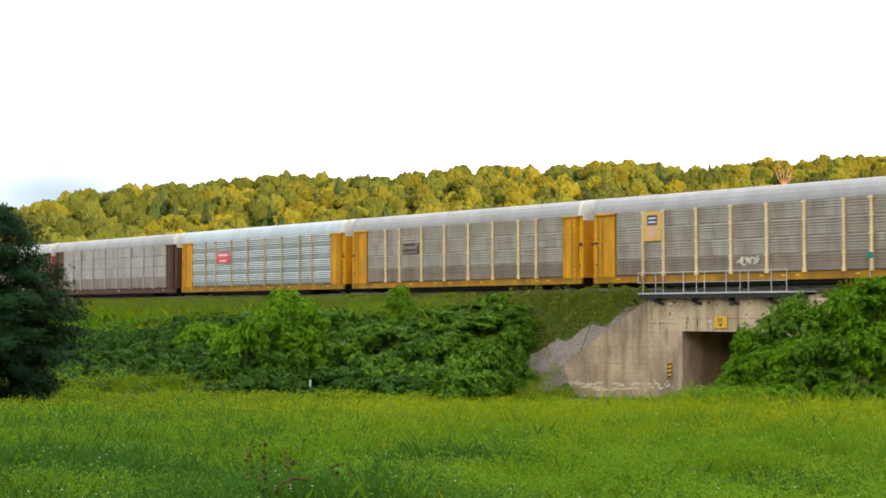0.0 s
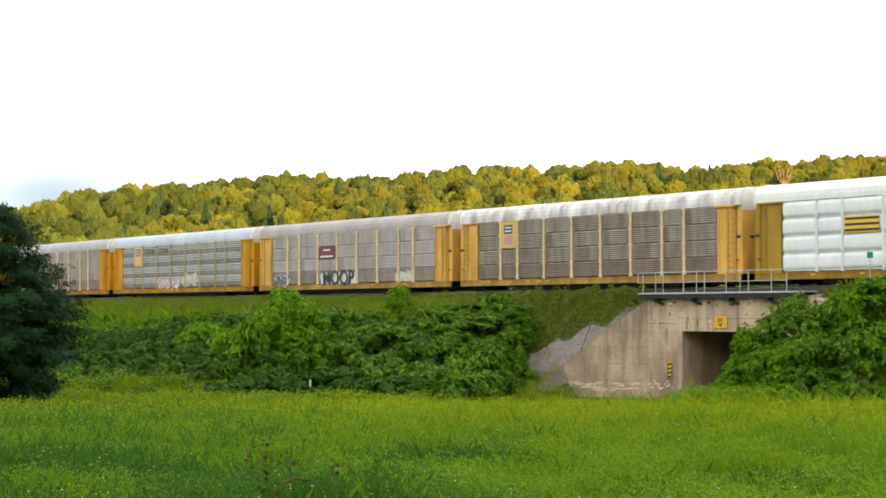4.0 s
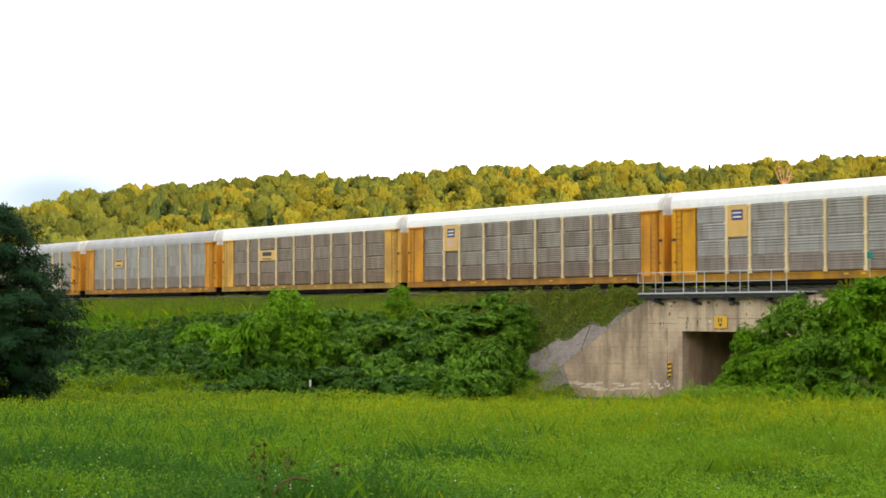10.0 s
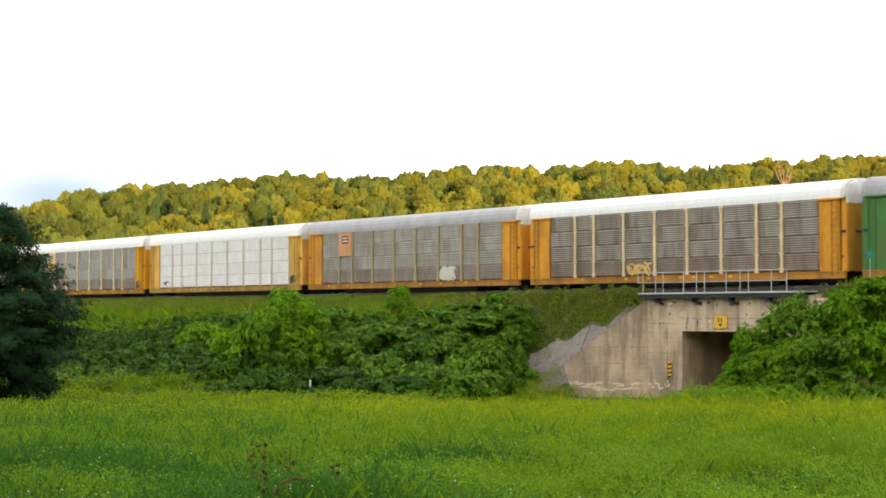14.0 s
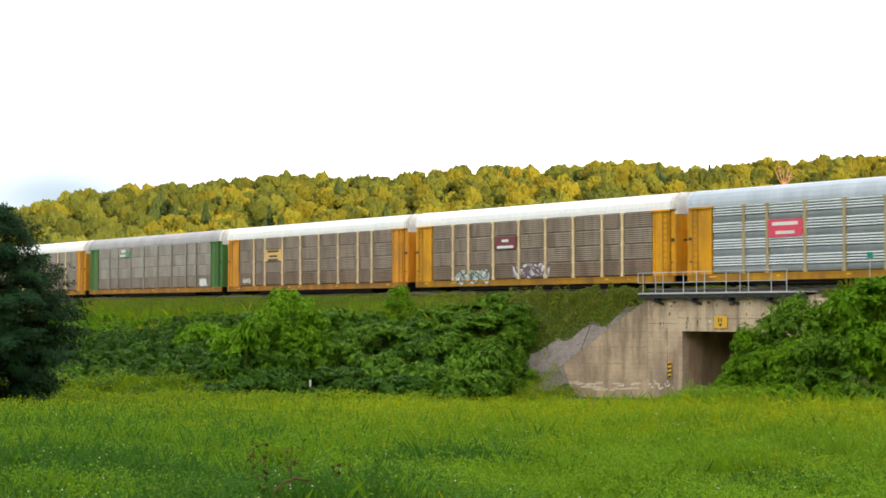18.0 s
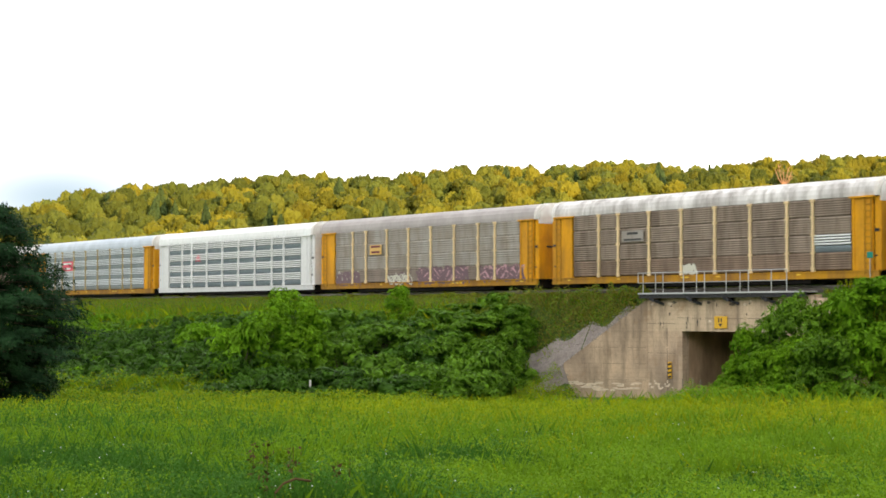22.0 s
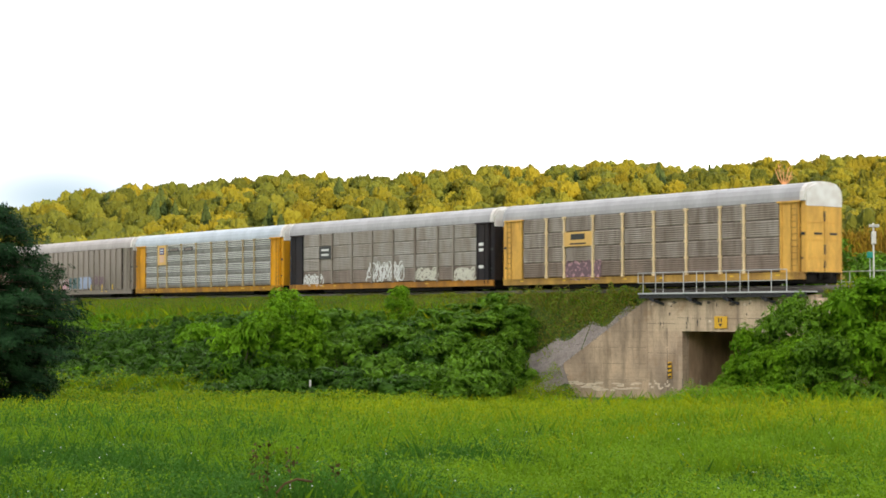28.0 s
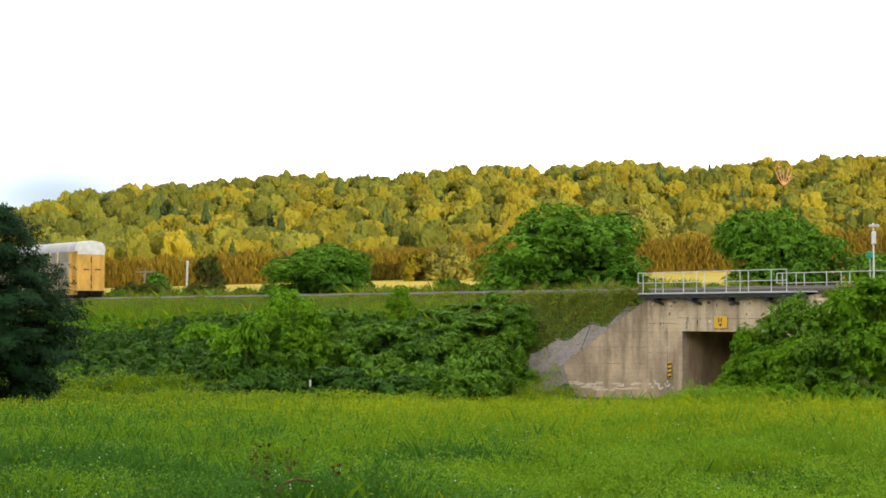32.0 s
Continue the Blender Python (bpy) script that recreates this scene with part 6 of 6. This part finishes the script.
M_LIFT = material("lift_line", (0.27, 0.21, 0.15), rough=0.95, vary=0.2, scale=3, fine=12)
for z in (0.9, 1.9, 2.9, 3.9):
    end = min((5.87 - z) / 0.87 - 0.25, 4.5)
    ds = 0.1
    while ds < end:
        e = min(end, ds + r3.uniform(0.5, 1.6))
        q = [T(130.6 + a, 3 + 0.62 * a + 0.008, z + b) for a, b in ((ds, -0.012), (e, -0.012), (e, 0.012), (ds, 0.012))]
        bm = bmesh.new()
        bm.faces.new([bm.verts.new(v) for v in q])
        part("joint", bm, M_LIFT, bridge)
        ds = e + r3.uniform(0.1, 0.7)
for i in range(30):
    ds = r3.uniform(0.4, 4.4)
    chip(130.6 + ds, r3.uniform(0.25, 0.75), r3.uniform(0.1, 0.55), r3.uniform(0.03, 0.12), 3 + 0.62 * ds, M_SPALL)

# loose stone on the slope above the wing wall
def build_scree():
    """Gravel banked against the sloping wall and spilling round its end."""
    g = np.random.default_rng(77)
    V, q = [], []
    # behind the wall, beyond its end, and the toe before its face
    for d0, d1 in ((0.6, 4.56), (4.64, 8.5), (4.0, 4.64)):
        ds, steps = np.linspace(d0, d1, int((d1 - d0) / 0.2) + 1), np.linspace(0, 1, 26)
        i = len(V) + np.arange(len(ds) * 26).reshape(-1, 26)
        for d in ds:
            back = -min(0.55 + 0.37 * d, 3.2) + 0.16 * math.sin(d * 2.3)
            front = -0.06 if d0 < 1 else max(2.2 - 0.88 * (d - 4.6), back + 0.3)
            if d0 == 4.0:
                back, front = 0.03, 0.1 + 3.3 * (d - 4.0)
            for f in steps:
                e = front + f * (back - front)
                p = on_track(130.6 + d, 3 + 0.62 * d + e, 0)
                z = gz(p.x, p.y) + (0.08 if 0.02 < f < 0.98 or d0 == 4.0 else -0.05)
                if d0 < 1 and e > -0.75:
                    z = 5.87 - 0.87 * d + 0.03
                V.append((p.x, p.y, z + 0.010 * g.normal()))
        q.append(np.stack([i[:-1, :-1], i[1:, :-1], i[1:, 1:], i[:-1, 1:]], -1).reshape(-1, 4))
    q = np.concatenate(q)
    tagged(new("scree", raw_mesh("scree", V, 4, q, (M_GRAVEL,))), "loose grey gravel banked over the end of the wing wall", "gravel", kind="stuff")
    # single stones lying on it
    P = np.array(V)[g.integers(0, len(V), 3200)] + g.normal(0, 0.09, (3200, 3)) * [1, 1, 0.15] + [0, 0, 0.03]
    K = P[:, None] + CAGE_V[None] * (g.uniform(0.015, 0.045, (3200, 1, 1)) * np.array([1, 1, 0.7])) * g.uniform(0.75, 1.2, (3200, len(CAGE_V), 1))
    F = CAGE_F[None] + (np.arange(3200) * len(CAGE_V))[:, None, None]
    tagged(new("stones", raw_mesh("stones", K.reshape(-1, 3), 4, F.reshape(-1, 4), (M_STONE,))), "pale grey broken stones lying on the gravel slope", "stones", kind="stuff")


build_scree()

# low bushes on the far shoulder
for x, y, rad, h in ((-31, 178, 1.6, 1.6), (-25, 172, 1.5, 1.4), (-36, 192, 1.8, 2.0), (-20, 168, 1.2, 1.0), (2.5, 148, 1.6, 2.0), (7.5, 140, 2.0, 2.2), (14, 128, 2.0, 2.4), (31, 124, 2.2, 3.2), (35, 120, 2.4, 3.4), (20.5, 126, 1.6, 1.6)):
    shrub(x, y, rad, h + 1.0, L_HILL[2] if y > 160 else L_MID, "low green bush on the far shoulder of the line", "bushes beyond the line", 0.4)

# posts beyond the line
post = thing("marker_post", pose(-28.76, 190, gz(-28.76, 190)), "leaning white wooden post beyond the line", "post")
part("shaft", rod(bmesh.new(), (0, 0, -0.3), (0.12, 0, 10.9 - gz(-28.76, 190)), 0.13, 0.12, 10), M_POST, post)
pole = thing("utility_pole", pose(-32.6, 185, gz(-32.6, 185)), "low weathered wooden pole with a crossarm", "pole")
hp = 9.7 - gz(-32.6, 185)
part("shaft", rod(bmesh.new(), (0, 0, -0.3), (0, 0, hp), 0.16, 0.13, 10), M_POLE, pole)
part("crossarm", boxed(-0.95, 0.95, -0.07, 0.07, hp - 0.25, hp - 0.08, bevel=0.01), M_POLE, pole)
mast = thing("signal_mast", pose(30.5, 120, gz(30.5, 120)), "pale metal signal mast behind the railing", "mast")
hm = 11.4 - gz(30.5, 120)
part("shaft", rod(bmesh.new(), (0, 0, -0.2), (0, 0, hm), 0.06, 0.06, 10), M_POST, mast)
part("head", boxed(-0.3, 0.4, -0.1, 0.1, hm - 0.3, hm - 0.1, bevel=0.03), M_GALV, mast)
part("box", boxed(-0.12, 0.16, -0.14, 0.14, hm - 1.5, hm - 0.6, bevel=0.03), M_POST, mast)
tx, ty = 22.78, 90.4
teal = thing("teal_marker", pose(tx, ty, gz(tx, ty)), "small teal marker sign on a thin post", "sign")
part("shaft", rod(bmesh.new(), (0, 0, -0.2), (0, 0, 8.3 - gz(tx, ty)), 0.025, n=6), M_GALV, teal)
part("panel", boxed(-0.16, 0.16, -0.06, 0.03, 7.95 - gz(tx, ty), 8.28 - gz(tx, ty), bevel=0.02), M_TEAL, teal)
px, py = -7.84, 100.3
stake = thing("stake", pose(px, py, gz(px, py)), "short white roadside stake in front of the shrubs", "post")
part("shaft", boxed(-0.06, 0.06, -0.04, 0.04, -0.2, 1.08 - gz(px, py), bevel=0.015), M_POST, stake)
# short guard stakes at the mouth of the underpass
for u, yy, top in ((1207, 92.6, 1.45), (1225, 92.6, 1.5), (1239, 92.4, 1.4)):
    sx = (u - 784) / 3000 * yy
    st = thing("stake", pose(sx, yy, gz(sx, yy)), "short weathered guard stake beside the underpass", "post", "guard stakes at the underpass")
    part("shaft", boxed(-0.03, 0.03, -0.03, 0.03, -0.2, top - gz(sx, yy), bevel=0.012), M_POLE, st)

# the dead tree on the hill
dx, dy = 100.2, 500.0
base = 42.6
dead = thing("dead_tree", pose(dx, dy, gz(dx, dy)), "bare pale dead tree standing on the wooded hillside", "tree")
g = random.Random(4)
lift = base - gz(dx, dy)
part("trunk", rod(bmesh.new(), (0, 0, -0.5), (0, -2, lift + 0.4), 0.42, 0.3, 9), M_PALEBARK, dead)
for lean, reach, fork in ((-0.62, 6.0, 0.5), (-0.30, 6.6, 0.35), (0.02, 5.2, -0.3), (0.34, 6.2, 0.3), (0.66, 5.4, -0.4), (0.95, 4.2, 0.3)):
    foot = Vector((0, -2, lift))
    mid = foot + Vector((math.sin(lean) * reach * 0.45, -0.4, math.cos(lean) * reach * 0.42))
    tip = mid + Vector((math.sin(lean * 0.55) * reach * 0.5, 0.3, math.cos(lean * 0.55) * reach * 0.55))
    bm = rod(bmesh.new(), foot, mid, 0.16, 0.10, 7)
    rod(bm, mid, tip, 0.10, 0.03, 6)
    for k in range(5):
        f = g.uniform(0.15, 0.8)
        p = mid.lerp(tip, f)
        rod(bm, p, p + Vector((g.uniform(-1.1, 1.1) + fork, g.uniform(-0.4, 0.4), g.uniform(0.5, 1.4))), 0.06, 0.025, 5)
    part("limb", bm, M_PALEBARK, dead)


def build_auto():
    """A low estate car in pale metallic paint."""
    car = thing("estate_car", Matrix(), "silver-grey estate car driving along the lane", "car")
    body_mat = material("silver_car_paint", (0.26, 0.29, 0.32), rough=0.3, metal=0.5, vary=0.05, bump=0)
    glass = material("dark_car_glass", (0.02, 0.025, 0.03), rough=0.08, vary=0.05, bump=0, spec=0.6)
    prof = [(-2.25, 0.35), (2.2, 0.35), (2.3, 0.62), (2.15, 0.82), (1.15, 0.95), (0.35, 1.42), (-1.75, 1.45), (-2.2, 1.02), (-2.3, 0.7)]
    bm = bmesh.new()
    rows = []
    for y, k in ((-0.88, 0.0), (-0.80, 1.0), (0.80, 1.0), (0.88, 0.0)):
        rows.append([bm.verts.new((x, y if z < 1.0 else y * (0.82 if abs(y) > 0.85 else 0.80), z if k else min(z, 1.38))) for x, z in prof])
    for a, b in zip(rows, rows[1:]):
        for i in range(len(prof)):
            bm.faces.new((a[i], a[(i + 1) % len(prof)], b[(i + 1) % len(prof)], b[i]))
    bm.faces.new(rows[0])
    bm.faces.new(rows[-1][::-1])
    bmesh.ops.recalc_face_normals(bm, faces=bm.faces)
    part("body", bm, body_mat, car)
    for y in (-0.79, 0.79):
        sgn = 1 if y > 0 else -1
        for x0, x1, x2, x3 in ((0.95, 0.35, -0.45, -0.45), (-0.55, -0.55, -1.6, -1.85)):
            bm = bmesh.new()
            lo, hi = sgn * 0.895, sgn * 0.75
            vs = [bm.verts.new(p) for p in ((x0, lo, 0.98), (x1, hi, 1.34), (x2, hi, 1.36), (x3, lo, 0.98))]
            bm.faces.new(vs)
            part("side_window", bm, glass, car)
        for x in (1.4, -1.4):
            w = part("tyre", rod(bmesh.new(), (x, y - 0.1, 0.32), (x, y + 0.1, 0.32), 0.32, n=18), M_BLACKPAINT, car)
            part("rim", rod(bmesh.new(), (x, y + sgn * 0.1, 0.32), (x, y + sgn * 0.115, 0.32), 0.2, n=12), M_GALV, w)
    for y in (-0.5, 0.5):
        part("roof_rail", boxed(-1.6, 0.2, y - 0.02, y + 0.02, 1.45, 1.50), M_DARKSTEEL, car)
        part("headlight", boxed(2.18, 2.28, y - 0.2, y + 0.2, 0.62, 0.75, bevel=0.02), M_WHITEPAINT, car)
    return car


AUTO = build_auto()

# weeds that stand up out of the meadow near the camera
M_STALK = material("dry_stalk", (0.105, 0.068, 0.030), spec=0.05, rough=0.9, vary=0.2, scale=4, fine=20, bump=0.1)
WEEDS = []


def weed(x, y, h, label, seed, leaves=0):
    g = np.random.default_rng(seed)
    w = thing("weed_stalk", pose(x, y, gz(x, y)), label, "weed", "weeds in the meadow")
    bm = rod(bmesh.new(), (0, 0, -0.05), (0.02, 0, h), 0.006, 0.003, 5)
    for i in range(5):
        z = h * g.uniform(0.5, 0.98)
        a = g.uniform(0, 6.28)
        rod(bm, (0.01, 0, z), (math.cos(a) * 0.12, math.sin(a) * 0.08, z + 0.06), 0.003, 0.002, 4)
    part("stem", bm, M_STALK, w)
    k = 26
    C = np.stack([g.normal(0, 0.05, k), g.normal(0, 0.05, k), h * g.uniform(0.45, 1.0, k)], 1)
    part("leaves", leaf_quads("leaves", C, g.normal(0, 1, (k, 3)), g.uniform(0.03, 0.08, k), g, (M_STALK if not leaves else L_LIGHT,)), M_STALK if not leaves else L_LIGHT, w)
    WEEDS.append((w, x, y))


Y0 = 18.0
for i, (u, h, lf) in enumerate(((-0.1040, 0.98, 0), (-0.0900, 0.90, 0), (-0.0640, 0.72, 0), (-0.0780, 0.60, 1), (-0.112, 0.85, 0), (-0.055, 0.66, 1))):
    weed(u * (Y0 + i * 0.7), Y0 + i * 0.7, h, "thin brown dry weed stalk rising from the meadow grass", 40 + i, lf)


# a dry bent stem low in the grass
bx, by = -1.36, 14.0
bent = thing("weed_stalk", pose(bx, by, gz(bx, by)), "bent brown dry stem lying over the grass tops", "weed", "weeds in the meadow")
bm = rod(bmesh.new(), (0, 0, -0.05), (-0.02, 0, 0.70), 0.005, 0.004, 5)
for a, b in (((-0.02, 0, 0.70), (0.06, 0, 0.77)), ((0.06, 0, 0.77), (0.2, 0.02, 0.80)), ((0.2, 0.02, 0.80), (0.36, 0.02, 0.77))):
    rod(bm, a, b, 0.011, 0.010, 6)
part("stem", bm, M_STALK, bent)
WEEDS.append((bent, bx, by))


def motions():
    """The train at its nearly steady speed, the car on the lane, and the weeds in the wind."""
    slack = {6: -0.35, 7: -0.38, 8: -0.3, 19: -0.4, 20: -0.45, 21: -0.3}
    for n, c in CARS.items():
        rows = []
        for t in (0.0, 8.0, 16.0, 24.0, 32.0):
            s = 25.11 * (t - 0.000355 * t * t + 5.475 - 1.1393 * (n + 0.5)) + 0.27 + slack.get(n, 0.0)
            rows.append((t, along(s, 0, RAIL)))
        walk(c, rows)
    rows = []
    dist = [0.0]
    for a, b in zip(LANE, LANE[1:]):
        dist.append(dist[-1] + (b - a).length)
    at13 = next(d for d, p in zip(dist, LANE) if p.x > 9.6)

    def lane_at(d):
        d = min(max(d, 0.5), dist[-1] - 0.5)
        i = max(k for k in range(len(dist) - 1) if dist[k] <= d)
        f = (d - dist[i]) / (dist[i + 1] - dist[i])
        p, q = LANE[i], LANE[i + 1]
        at, way = p.lerp(q, f), q - p
        return pose(at.x, at.y, at.z + 0.06, 0, -math.degrees(math.atan2(way.z, math.hypot(way.x, way.y))), math.degrees(math.atan2(way.y, way.x)))

    rows = [(0.0, lane_at(0.5))]
    for k in range(4, 33):
        t = k * 0.5
        if t >= 3.0:
            rows.append((t, lane_at(at13 + 14.1 * (t - 13.0))))
    rows.append((SECONDS, lane_at(1e6)))
    walk(AUTO, rows)
    for k, (w, x, y) in enumerate(WEEDS):
        rows = []
        for i in range(17):
            t = i * 2.0
            lean = 0.11 * t + 1.5 * math.sin(1.7 * t + k) - 2.0
            rows.append((t, pose(x, y, gz(x, y), 0, lean, k * 7)))
        walk(w, rows)


motions()
